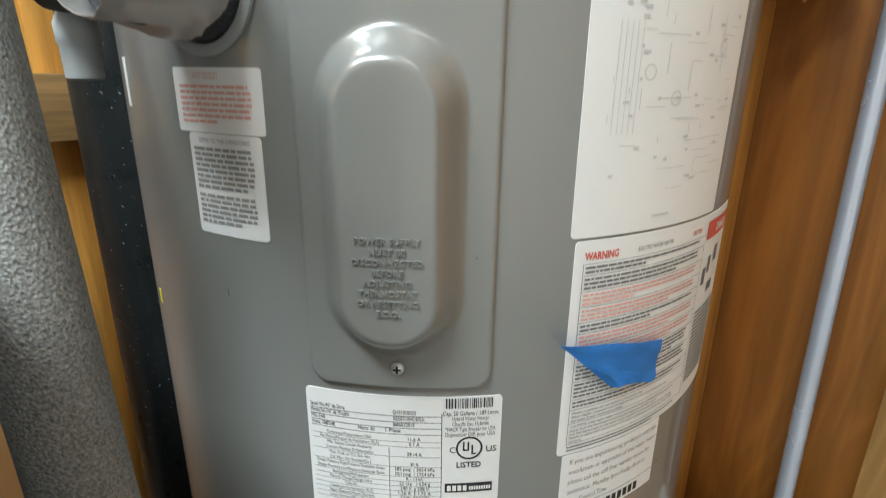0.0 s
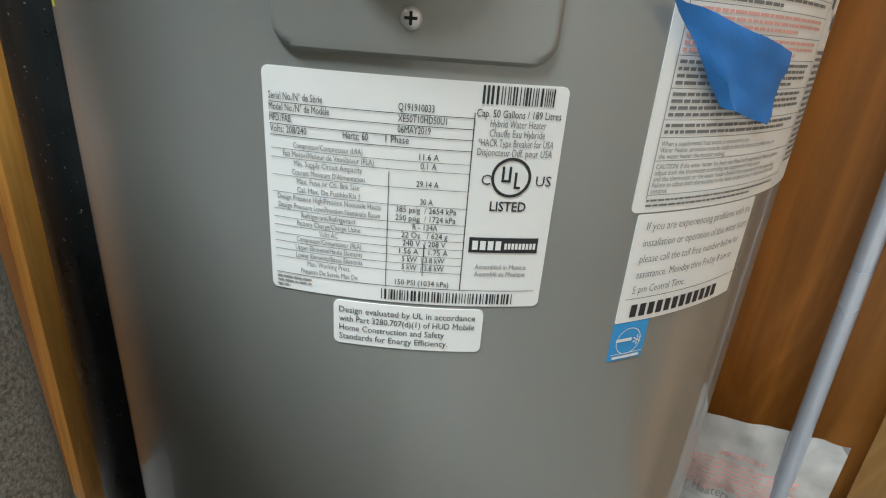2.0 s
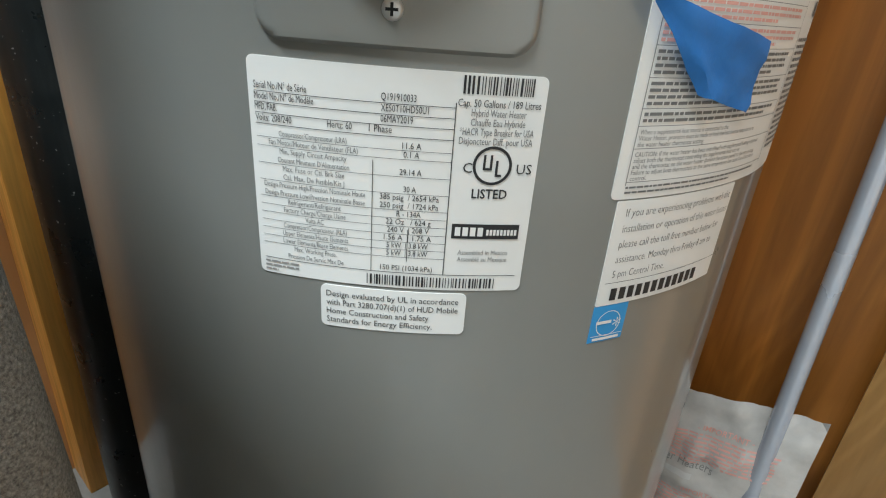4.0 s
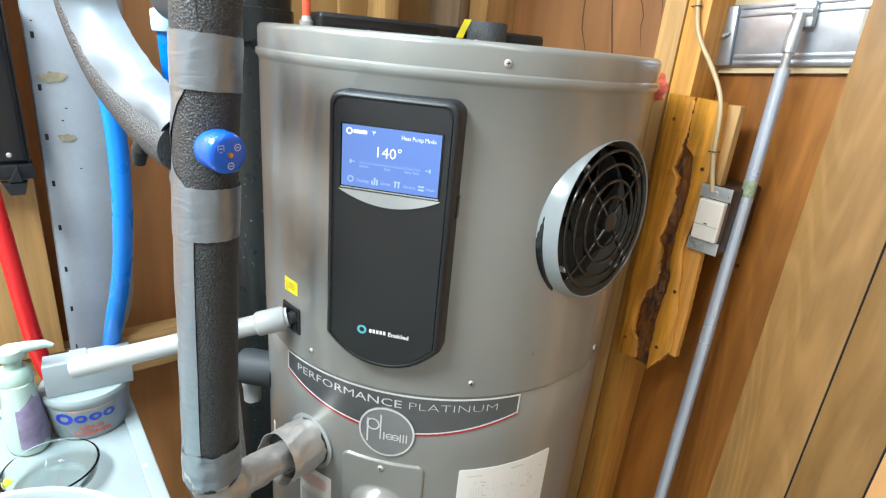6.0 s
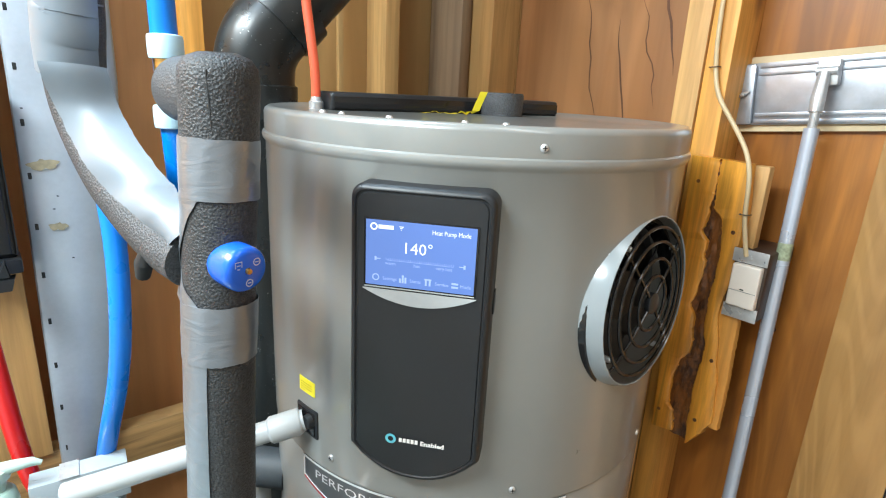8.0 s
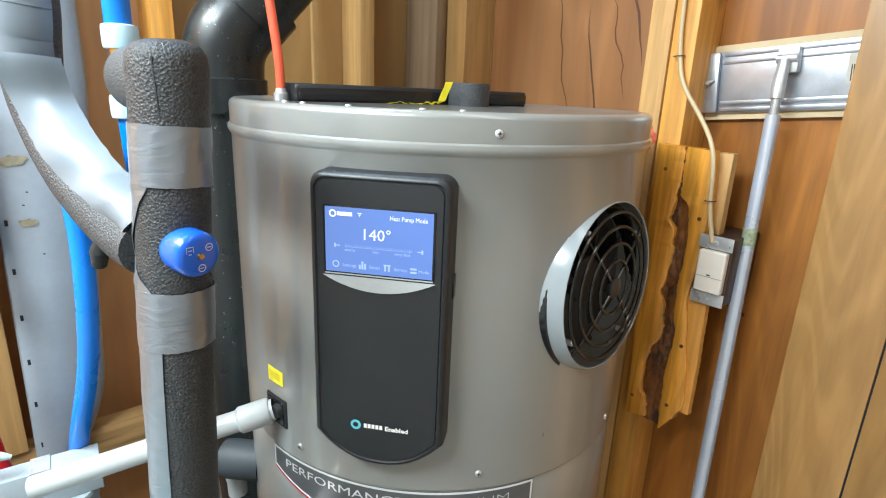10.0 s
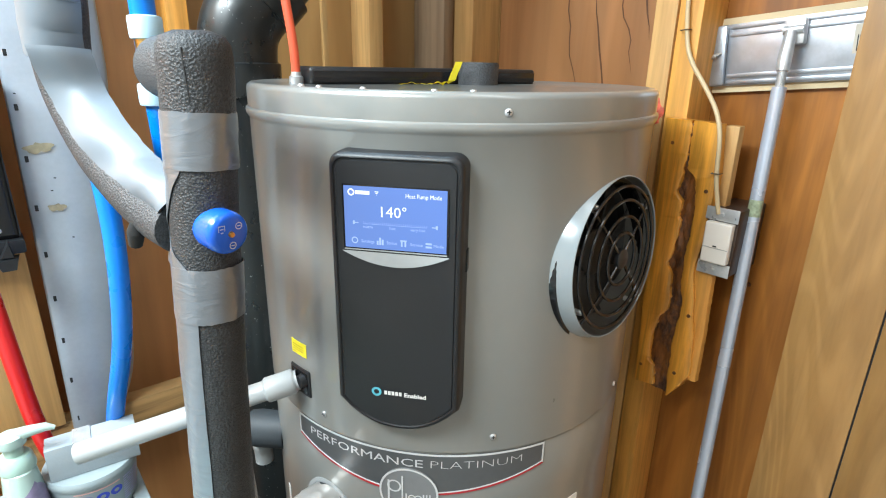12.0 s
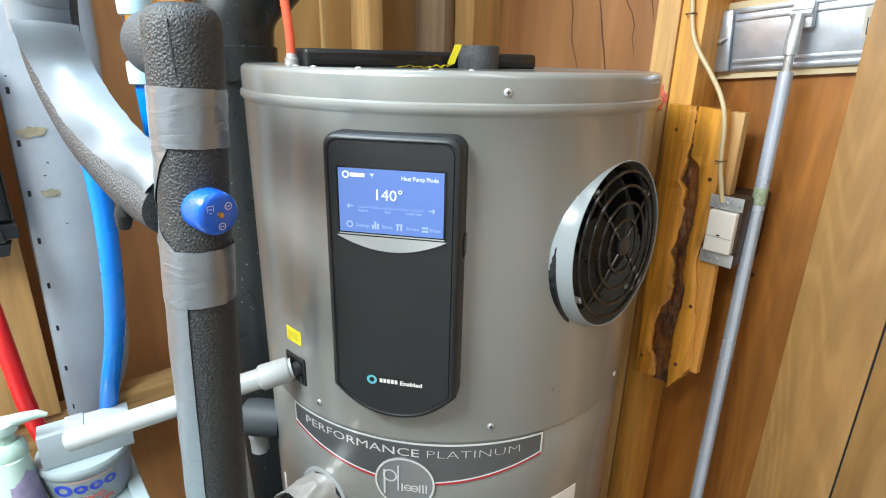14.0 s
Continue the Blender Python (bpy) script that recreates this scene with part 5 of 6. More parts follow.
# black case hung beside the metal panel, on a pale board
board = solo("pale_board", box(-0.478, -0.452, -0.74, -0.522, 0.978, 2.1, 0.002, ROOM), M_STUD_PALE, "pale unpainted wooden board standing on the rail", "board")
case = thing("black_case", rm(-0.43, -0.60, 1.33), "glossy black plastic case with a latch", "case")
room_part("case_body", box(-0.451, -0.405, -0.76, -0.522, 1.345, 1.60, 0.010, seg=3), M_BLACK_GLOSS, case)
room_part("case_rim", box(-0.451, -0.395, -0.765, -0.520, 1.325, 1.347, 0.004), M_BLACK_PLASTIC, case)
room_part("latch", loft([([(-0.565, 1.322), (-0.530, 1.322), (-0.537, 1.298), (-0.556, 1.298)], -0.405), ([(-0.562, 1.320), (-0.533, 1.320), (-0.538, 1.303), (-0.555, 1.303)], -0.385)], Matrix(((0, 0, 1, 0), (1, 0, 0, 0), (0, 1, 0, 0), (0, 0, 0, 1)))), M_BLACK_PLASTIC, case, "black latch")
room_part("latch_fin", loft([([(-0.556, 1.322), (-0.536, 1.322), (-0.541, 1.350)], -0.398), ([(-0.553, 1.323), (-0.538, 1.323), (-0.541, 1.345)], -0.388)], Matrix(((0, 0, 1, 0), (1, 0, 0, 0), (0, 1, 0, 0), (0, 0, 0, 1)))), M_BLACK_PLASTIC, case)
room_part("case_screw", lathe([(0, 0.003), (0.003, 0.002), (0.004, 0)], Matrix.Translation((-0.4045, -0.548, 1.362)) @ pose(0, 0, 0, 0, 90), 12), M_STEEL, case)

# ---------------------------------------------------------------- pipes
drain = thing("drain_stack", (-0.345, 0.03, 0.0), "black plastic drain pipe with elbow, rising beside the heater", "pipe")
AX, AY, AR = -0.350, 0.030, 0.0565
part("stack_pipe", tube([(AX, AY, 0.0), (AX, AY, 1.0), (AX, AY, 1.585)], AR, 32), M_ABS, drain)
hub = part("hub", lathe([(AR, 0), (AR + 0.007, 0.001), (AR + 0.008, 0.006), (AR + 0.008, 0.050), (AR + 0.004, 0.052), (AR, 0.053)], Matrix.Translation((AX, AY, 1.558)), 40), M_ABS, drain, "pipe hub")
bend_dir = Vector((0.62, 0.42, 0)).normalized()
c0 = Vector((AX, AY, 1.600))
bend = [c0, c0 + Vector((0, 0, 0.025))] + [c0 + Vector((0, 0, 0.025)) + bend_dir * (0.10 * (1 - math.cos(t))) + Vector((0, 0, 0.10 * math.sin(t))) for t in (radians(12 * k) for k in range(1, 5))]
part("elbow", tube(bend, AR + 0.004, 32, smooth_steps=1), M_ABS, drain, "black elbow")
d_end = (bend[-1] - bend[-2]).normalized()
part("hub", tube([bend[-1], bend[-1] + d_end * 0.012, bend[-1] + d_end * 0.045], [AR + 0.008, AR + 0.009, AR + 0.009], 32), M_ABS, drain)
part("branch_pipe", tube([bend[-1] + d_end * 0.03, bend[-1] + d_end * 0.62], AR, 32), M_ABS, drain, "rising branch pipe")

# insulated riser in front of the heater
riser = thing("insulated_pipe", (-0.17, -0.415, 1.06), "dark foam pipe insulation bound with silver duct tape", "pipe insulation")
FR = 0.0285
axis = [(-0.1665, -0.4125, 1.098), (-0.165, -0.412, 1.15), (-0.158, -0.408, 1.35), (-0.153, -0.400, 1.50), (-0.149, -0.395, 1.598)]
ax = [Vector(p) for p in axis]


def along(z):
    for a, c in zip(ax, ax[1:]):
        if a.z <= z <= c.z:
            return a.lerp(c, (z - a.z) / (c.z - a.z))
    return ax[0] if z < ax[0].z else ax[-1]


cap = [Vector((-0.149, -0.395, 1.598)), Vector((-0.1488, -0.3948, 1.612)), Vector((-0.1488, -0.3948, 1.622)), Vector((-0.1488, -0.3948, 1.629)), Vector((-0.1488, -0.3948, 1.633))]
part("foam_sleeve", tube(axis + cap[1:], [FR, FR, FR, FR, FR * 1.03, FR * 1.04, FR * 1.0, FR * 0.85, FR * 0.5], 40), M_FOAM, riser)
part("foam_elbow", tube([(-0.150, -0.394, 1.603), (-0.182, -0.368, 1.604), (-0.212, -0.343, 1.604), (-0.222, -0.335, 1.604), (-0.227, -0.331, 1.604)], [0.0275, 0.028, 0.028, 0.022, 0.012], 32), M_FOAM_GREY, riser, "grey foam elbow piece")
part("slit", box(-0.0005, 0.0005, -0.001, 0.001, -0.020, 0.020, 0, Matrix.Translation((-0.1405, -0.4225, 1.600)) @ pose(0, 0, 0, 0, -2, 0)), M_DARKHOLE, riser, "knife slit in the foam")


def sleeve(points, radii, arcs, seg=24, crumple=0.0, freq=60.0, ragged=0.0):
    """Open sheet of tape laid round a pipe: one (start, end) angle for each point, 0 facing front."""
    pts = [Vector(p) for p in points]
    b, rings, up = bm_new(), [], None
    for i, p in enumerate(pts):
        t = (pts[min(i + 1, len(pts) - 1)] - pts[max(i - 1, 0)]).normalized()
        up = Vector((0, -1, 0)) if up is None else up
        up = (up - t * up.dot(t)).normalized()
        side = t.cross(up)
        ring = []
        for k in range(seg + 1):
            a = radians(arcs[i][0] + (arcs[i][1] - arcs[i][0]) * k / seg)
            d = up * math.cos(a) + side * math.sin(a)
            q = p + d * radii[i]
            if crumple:
                q += d * crumple * (0.55 - 2.0 * abs(noise.noise(q * freq)))
            if ragged and i in (0, len(pts) - 1):
                q += t * ragged * (noise.noise(q * 90) + 0.7 * noise.noise(q * 240))
            ring.append(b.verts.new(q))
        rings.append(ring)
    for r0, r1 in zip(rings, rings[1:]):
        for k in range(seg):
            b.faces.new((r0[k], r0[k + 1], r1[k + 1], r1[k]))
    bmesh.ops.recalc_face_normals(b, faces=b.faces)
    bmesh.ops.solidify(b, geom=b.faces[:], thickness=0.0004)
    return b


def at_height(zs):
    return [Vector((along(z).x, along(z).y, z)) for z in zs]


def spread(keys, n):
    """Even steps through (position, values...) rows."""
    rows_ = []
    for i in range(n + 1):
        z = keys[0][0] + (keys[-1][0] - keys[0][0]) * i / n
        for a, c in zip(keys, keys[1:]):
            if min(a[0], c[0]) - 1e-9 <= z <= max(a[0], c[0]) + 1e-9:
                f = (z - a[0]) / (c[0] - a[0])
                rows_.append([z] + [u + (w - u) * f for u, w in zip(a[1:], c[1:])])
                break
    return rows_


zs = [1.525 + 0.046 * k / 10 for k in range(11)]
part("tape_band", sleeve(at_height(zs), [FR + 0.0014] * 11, [(-180, 180)] * 11, 56, 0.0009, 45, 0.0008), M_TAPE, riser, "silver duct tape wrap")
zs = [1.391 + 0.050 * k / 10 for k in range(11)]
part("tape_band", sleeve(at_height(zs), [FR + 0.0016] * 11, [(-180, 180)] * 11, 56, 0.0006, 35, 0.0010), M_TAPE, riser, "silver duct tape wrap")
rows_ = spread([(1.436, -190, 4), (1.441, -190, 0), (1.455, -190, -34), (1.466, -190, -60), (1.480, -190, -49), (1.500, -190, -28), (1.527, -190, 1), (1.532, -190, 6)], 26)
part("tape_corner", sleeve(at_height([r[0] for r in rows_]), [FR + 0.0011] * 27, [(r[1], r[2] + 4 * noise.noise(Vector((r[0] * 60, 0, 2)))) for r in rows_], 30, 0.0012, 40), M_TAPE, riser, "torn tape round the branch joint")
rows_ = spread([(1.100, -195, 16), (1.15, -195, 12), (1.395, -195, 11)], 30)
part("tape_seam", sleeve(at_height([r[0] for r in rows_]), [FR + 0.0010] * 31, [(r[1], r[2] + 1.5 * noise.noise(Vector((r[0] * 30, 0, 2)))) for r in rows_], 30, 0.0005, 22), M_TAPE, riser, "long strip of duct tape")
zs = [1.106 + 0.042 * k / 12 for k in range(13)]
part("tape_band", sleeve(at_height(zs), [FR + 0.0020] * 13, [(-180, 180)] * 13, 64, 0.0016, 55, 0.004), M_TAPE, riser, "wrinkled worn duct tape")
b = tube([along(1.44) + Vector((-0.031, 0.004, -0.03)), along(1.44) + Vector((-0.034, 0.0, 0.0)), along(1.44) + Vector((-0.031, -0.002, 0.03))], [0.001, 0.0045, 0.001], 8)
part("tape_flap", b, M_TAPE, riser, "loose tape flap")

# taped bottom elbow and nozzle into the heater
noz = on_jacket(-24.6, 1.034, 0.0)
out = Vector((-0.36, -0.915, 0.14)).normalized()
low = along(1.10)


def crumpled(b, amount, freq):
    """Ridged creases, as in tape pulled round a bend."""
    bmesh.ops.recalc_face_normals(b, faces=b.faces)
    b.normal_update()
    for v in b.verts:
        v.co += v.normal * amount * (0.5 - 1.8 * abs(noise.noise(v.co * freq)) - 0.5 * abs(noise.noise(v.co * freq * 2.3)))
    return b


elbow_pts = [Vector((low.x, low.y, 1.120)), Vector((low.x, low.y, 1.100)), Vector((low.x + 0.006, low.y + 0.007, 1.084)), Vector((low.x + 0.011, low.y + 0.022, 1.067)), Vector((low.x + 0.014, low.y + 0.044, 1.061)), noz + out * 0.045]
fine_pts, fine_rad = [], []
rads = [FR + 0.0008, FR + 0.0006, FR - 0.0035, 0.0225, 0.0208, 0.0205]
for (pa, ra), (pb, rb) in zip(zip(elbow_pts, rads), zip(elbow_pts[1:], rads[1:])):
    for k in range(6):
        fine_pts.append(pa.lerp(pb, k / 6))
        fine_rad.append(ra + (rb - ra) * k / 6)
fine_pts.append(elbow_pts[-1])
fine_rad.append(rads[-1])
for _ in range(4):
    for k in range(1, len(fine_pts) - 1):
        fine_pts[k] = (fine_pts[k - 1] + fine_pts[k] * 2 + fine_pts[k + 1]) / 4
part("elbow_wrap", crumpled(tube(fine_pts, fine_rad, 48), 0.0032, 48), M_TAPE_WARM, riser, "tape-wrapped elbow")
# torn tape ends standing off the elbow
for (dx, dy, dz), wide, tall, turn in (((-0.030, -0.004, 1.112), 0.012, 0.034, -70), ((-0.024, -0.010, 1.086), 0.010, 0.026, -52), ((0.014, -0.020, 1.078), 0.012, 0.020, 24)):
    b = bm_new()
    m_ = Matrix.Translation((low.x + dx, low.y + dy, dz)) @ pose(0, 0, 0, 8, 14, turn)
    grid = [[b.verts.new(m_ @ Vector((wide * (i / 5 - 0.5) * (1 - 0.5 * (j / 5) * (j / 5)), -0.0014 - 0.003 * noise.noise(Vector((i * 0.5, j * 0.6, turn))), -tall * j / 5 + 0.006 * noise.noise(Vector((i * 1.1, 3, turn)))))) for i in range(6)] for j in range(6)]
    for r0, r1 in zip(grid, grid[1:]):
        for k in range(5):
            b.faces.new((r0[k], r0[k + 1], r1[k + 1], r1[k]))
    bmesh.ops.recalc_face_normals(b, faces=b.faces)
    bmesh.ops.solidify(b, geom=b.faces[:], thickness=0.0004)
    part("torn_tape_end", b, M_TAPE_WARM, riser, "torn tape end")
nz = thing("hot_outlet", noz, "tape-wrapped foam around hot outlet pipe on the heater", "pipe insulation")
part("outlet_foam", tube([noz - out * 0.008, noz + out * 0.046], [0.0355, 0.0335], 36), M_FOAM, nz, "dark foam core")
b = bm_new()
rings = []
zx = Vector((0, 0, 1))
sx_ = out.cross(zx).normalized()
zx = sx_.cross(out)
for i in range(15):
    ring = []
    for k in range(64):
        a = 2 * math.pi * k / 64
        t = i / 14
        start = 0.005 + 0.011 * max(0, noise.noise(Vector((math.cos(a) * 1.6, math.sin(a) * 1.6, 3.1))) + 0.35) + 0.004 * noise.noise(Vector((a * 4, 0, 0)))
        end = 0.064 + 0.006 * noise.noise(Vector((math.cos(a) * 1.2, math.sin(a) * 1.2, 7.7)))
        p = noz + out * (start + (end - start) * t)
        d = sx_ * math.cos(a) + zx * math.sin(a)
        r = 0.0368 - 0.0012 * t
        q = p + d * r
        q += d * (0.0012 - 0.0044 * abs(noise.noise(q * 42)) - 0.0016 * abs(noise.noise(q * 110)))
        ring.append(b.verts.new(q))
    rings.append(ring)
for r0, r1 in zip(rings, rings[1:]):
    for k in range(64):
        b.faces.new((r0[k], r0[(k + 1) % 64], r1[(k + 1) % 64], r1[k]))
bmesh.ops.recalc_face_normals(b, faces=b.faces)
bmesh.ops.solidify(b, geom=b.faces[:], thickness=0.0006)
part("outlet_tape", b, M_TAPE_WARM, nz, "wrinkled silver duct tape")
part("outlet_ring", lathe([(0.036, 0.0), (0.042, 0.0005), (0.0425, 0.003), (0.039, 0.004), (0.036, 0.004)], Matrix.Translation(noz - out * 0.0025) @ Euler((radians(90), 0, radians(-24.6))).to_matrix().to_4x4(), 40), M_GREY_PLASTIC, nz, "grey escutcheon ring")

# branch that curves up, wrapped in tape
br = thing("insulated_branch", (-0.2, -0.39, 1.46), "foam-insulated branch pipe curving upward under wide duct tape", "pipe insulation")
bpts = [(-0.178, -0.401, 1.47), (-0.211, -0.384, 1.476), (-0.253, -0.364, 1.496), (-0.296, -0.342, 1.522), (-0.329, -0.325, 1.559), (-0.346, -0.317, 1.59), (-0.343, -0.319, 1.636), (-0.337, -0.321, 1.663), (-0.335, -0.321, 1.74), (-0.333, -0.321, 2.36)]
part("branch_foam", tube(bpts, [0.024, 0.0250] + [0.0250] * 4 + [0.0275] * 4, 32, smooth_steps=2), M_FOAM_GREY, br)
bv = [Vector(p) for p in bpts]


def branch_at(s):
    k = min(int(s), len(bv) - 2)
    p0_, p1_, p2_, p3_ = bv[max(k - 1, 0)], bv[k], bv[k + 1], bv[min(k + 2, len(bv) - 1)]
    f = s - k
    return 0.5 * (2 * p1_ + (p2_ - p0_) * f + (2 * p0_ - 5 * p1_ + 4 * p2_ - p3_) * f * f + (3 * p1_ - p0_ - 3 * p2_ + p3_) * f ** 3)


ss = [5.5 + 3.5 * (k / 40) ** 1.6 for k in range(41)]
part("branch_tape", sleeve([branch_at(s) for s in ss], [0.0296 + 0.002 * min(1, k / 20) for k in range(41)], [(-100, 84 + 6 * noise.noise(Vector((s, 0, 0)))) for s in ss], 28, 0.0012, 16, 0.003), M_TAPE_BRIGHT, br, "wide silver duct tape")
rows_ = spread([(0.4, 58, 150), (1.2, 42, 140), (2.0, 22, 128), (2.6, 2, 120), (3.2, -18, 112), (4.0, -40, 104), (4.8, -66, 92), (5.6, -96, 70)], 44)


def ribbon(rows, wave, seed, steps=70, across=14):
    """Stiff tape between two edges: smooth through its rows, with waves across its length and a creased edge."""
    pr = [(Vector(a), Vector(c)) for a, c in rows]

    def glide(k, side, f):
        a, b_, c, d = (pr[min(max(k + o, 0), len(pr) - 1)][side] for o in (-1, 0, 1, 2))
        return 0.5 * (2 * b_ + (c - a) * f + (2 * a - 5 * b_ + 4 * c - d) * f * f + (3 * b_ - a - 3 * c + d) * f ** 3)
    b, grid_ = bm_new(), []
    for i in range(steps + 1):
        q = i / steps * (len(pr) - 1)
        k = min(int(q), len(pr) - 2)
        l, r = glide(k, 0, q - k), glide(k, 1, q - k)
        l2, r2 = glide(k, 0, min(1, q - k + 0.05)), glide(k, 1, min(1, q - k + 0.05))
        flow = (l2 + r2 - l - r)
        nrm = (r - l).cross(flow)
        nrm = nrm.normalized() if nrm.length > 1e-9 else Vector((0, -1, 0))
        if nrm.y > 0:
            nrm = -nrm
        row = []
        for j in range(across + 1):
            s_ = j / across
            e = 0.0012 * noise.noise(Vector((q * 4, j and 9, seed))) if j in (0, across) else 0
            p = l.lerp(r, s_) + (r - l).normalized() * e
            lift = wave * math.sin(q * 2.7 + 0.5 * s_ + seed) * (0.6 + 0.4 * noise.noise(Vector((q, seed, 0)))) + 0.004 + 0.007 * math.sin(math.pi * s_) + 0.0008 * noise.noise(Vector((q * 1.1, s_ * 1.2, seed)))
            row.append(b.verts.new(p + nrm * lift))
        grid_.append(row)
    for r0, r1 in zip(grid_, grid_[1:]):
        for j in range(across):
            b.faces.new((r0[j], r0[j + 1], r1[j + 1], r1[j]))
    bmesh.ops.recalc_face_normals(b, faces=b.faces)
    bmesh.ops.solidify(b, geom=b.faces[:], thickness=0.0004)
    return b


part("tape_strip", ribbon([((-0.338, -0.363, 1.621), (-0.301, -0.328, 1.618)), ((-0.334, -0.356, 1.586), (-0.288, -0.332, 1.582)), ((-0.314, -0.359, 1.549), (-0.263, -0.343, 1.556)), ((-0.281, -0.372, 1.520), (-0.228, -0.362, 1.532)), ((-0.248, -0.388, 1.506), (-0.205, -0.375, 1.520)), ((-0.219, -0.394, 1.492), (-0.185, -0.396, 1.508)), ((-0.196, -0.402, 1.478), (-0.170, -0.420, 1.500))], 0.0050, 1.0), M_TAPE_BRIGHT, br, "wide wavy strip of silver duct tape")
part("foam_gap", tube([(-0.232, -0.395, 1.448), (-0.226, -0.399, 1.462), (-0.224, -0.399, 1.474)], [0.006, 0.008, 0.004], 10), M_DARKHOLE, br, "dark cut in the foam")

# blue valve cap
vd = Vector((0.88, -0.46, -0.06)).normalized()
vb = along(1.478) + Vector((-0.005, -0.002, 0))
vb.z = 1.478
valve = thing("relief_valve", vb + vd * 0.03, "blue capped vacuum relief valve on foam pipe", "valve")
vm = (vd.to_track_quat("Z", "Y")).to_matrix().to_4x4()
VM = Matrix.Translation(vb) @ vm
part("valve_cap", lathe([(0.0150, 0.018), (0.0178, 0.021), (0.0186, 0.026), (0.0186, 0.041), (0.0180, 0.045), (0.0160, 0.0478), (0.013, 0.0488), (0.0, 0.0488)], VM, 40), M_BLUE_CAP, valve, "glossy blue plastic cap")
part("valve_neck", tube([vb - vd * 0.0, vb + vd * 0.020], 0.019, 20), M_FOAM, valve)
part("valve_screw", lathe([(0, 0.0515), (0.0022, 0.0512), (0.0026, 0.0485)], VM, 12), M_BRASS, valve, "brass screw")
for x, y in ((0.0075, 0.006), (-0.0080, 0.0058), (0.001, -0.0100)):
    b = ring_flat(x, y, 0.0024, 0.0032, 20) if x != -0.0080 else bars([(x - 0.003, x + 0.003, y + 0.0024, y + 0.0031), (x - 0.003, x - 0.0024, y - 0.002, y + 0.0024), (x + 0.0024, x + 0.003, y - 0.002, y + 0.0024), (x - 0.0012, x + 0.0012, y - 0.0034, y - 0.0026)])
    b = join(b, bars([(x - 0.0016, x + 0.0016, y - 0.0004, y + 0.0004)]))
    bmesh.ops.translate(b, verts=b.verts, vec=(0, 0, 0.0491))
    bmesh.ops.transform(b, matrix=VM, verts=b.verts)
    part("white_symbol", b, plain("pale_print", (0.45, 0.5, 0.62), 0.4), valve)

# blue riser behind, with fittings, going down into foam
bx, by = -0.250, -0.312
pex = thing("blue_water_tube", (bx, by, 0.0), "blue plastic water tube with pale fittings, foam-sleeved below", "tube")
part("tube_run", tube([(bx - 0.004, by, 2.36), (bx - 0.002, by, 1.66), (bx, by, 1.56), (bx + 0.004, by + 0.010, 1.30), (bx + 0.010, by + 0.018, 1.10)], 0.0115, 20, smooth_steps=1), M_BLUE_PEX, pex)
for z in (1.640, 1.578):
    part("fitting", lathe([(0.0115, -0.011), (0.0150, -0.010), (0.0155, -0.006), (0.0155, 0.007), (0.0148, 0.010), (0.0115, 0.011)], Matrix.Translation((bx - 0.001, by, z)), 24), M_CLIP, pex, "pale blue compression fitting")
part("fitting_body", tube([(bx, by, 1.590), (bx, by, 1.632)], 0.0125, 18), M_BRASS, pex)
part("foam_sleeve", tube([(-0.117, -0.380, 0.0), (-0.180, -0.335, 0.6), (-0.238, -0.295, 1.142), (-0.239, -0.2945, 1.148)], [0.0275, 0.0275, 0.0280, 0.024], 32), M_FOAM_PALE, pex, "grey foam sleeve")

hose = thing("blue_water_tube", (-0.40, -0.265, 0.9), "bright blue flexible water tube hanging before the metal panel", "tube")
part("tube_run", tube([(-0.470, -0.262, 2.36), (-0.44, -0.260, 1.80), (-0.405, -0.262, 1.62), (-0.386, -0.252, 1.50), (-0.383, -0.250, 1.42), (-0.386, -0.253, 1.33), (-0.413, -0.238, 1.236), (-0.451, -0.229, 1.136), (-0.503, -0.196, 1.029), tuple(rm(-0.330, -0.50, 0.98)), tuple(rm(-0.340, -0.52, 0.90)), tuple(rm(-0.340, -0.52, 0.0))], 0.0122, 20, smooth_steps=2), M_BLUE_PEX, hose)
rhose = thing("red_water_tube", (-0.62, -0.22, 0.0), "bright red flexible water tube hanging before pale wood", "tube")
part("tube_run", tube([(-0.640, -0.245, 2.36), (-0.632, -0.236, 1.50), (-0.625, -0.229, 1.32), (-0.620, -0.224, 1.20), (-0.615, -0.219, 1.07), (-0.608, -0.208, 0.99), (-0.600, -0.170, 0.90), (-0.600, -0.150, 0.0)], 0.0125, 20, smooth_steps=2), M_RED_PEX, rhose)

# orange cord rising from the lid
cord = thing("orange_cord", (-0.186, -0.122, 1.60), "orange flexible cord rising from the heater lid", "cord")
part("cord_run", tube([(-0.186, -0.122, 1.598), (-0.187, -0.121, 1.63), (-0.193, -0.119, 1.67), (-0.201, -0.116, 1.72), (-0.203, -0.114, 1.80), (-0.200, -0.114, 2.36)], 0.0058, 14, smooth_steps=2), M_CORD, cord)

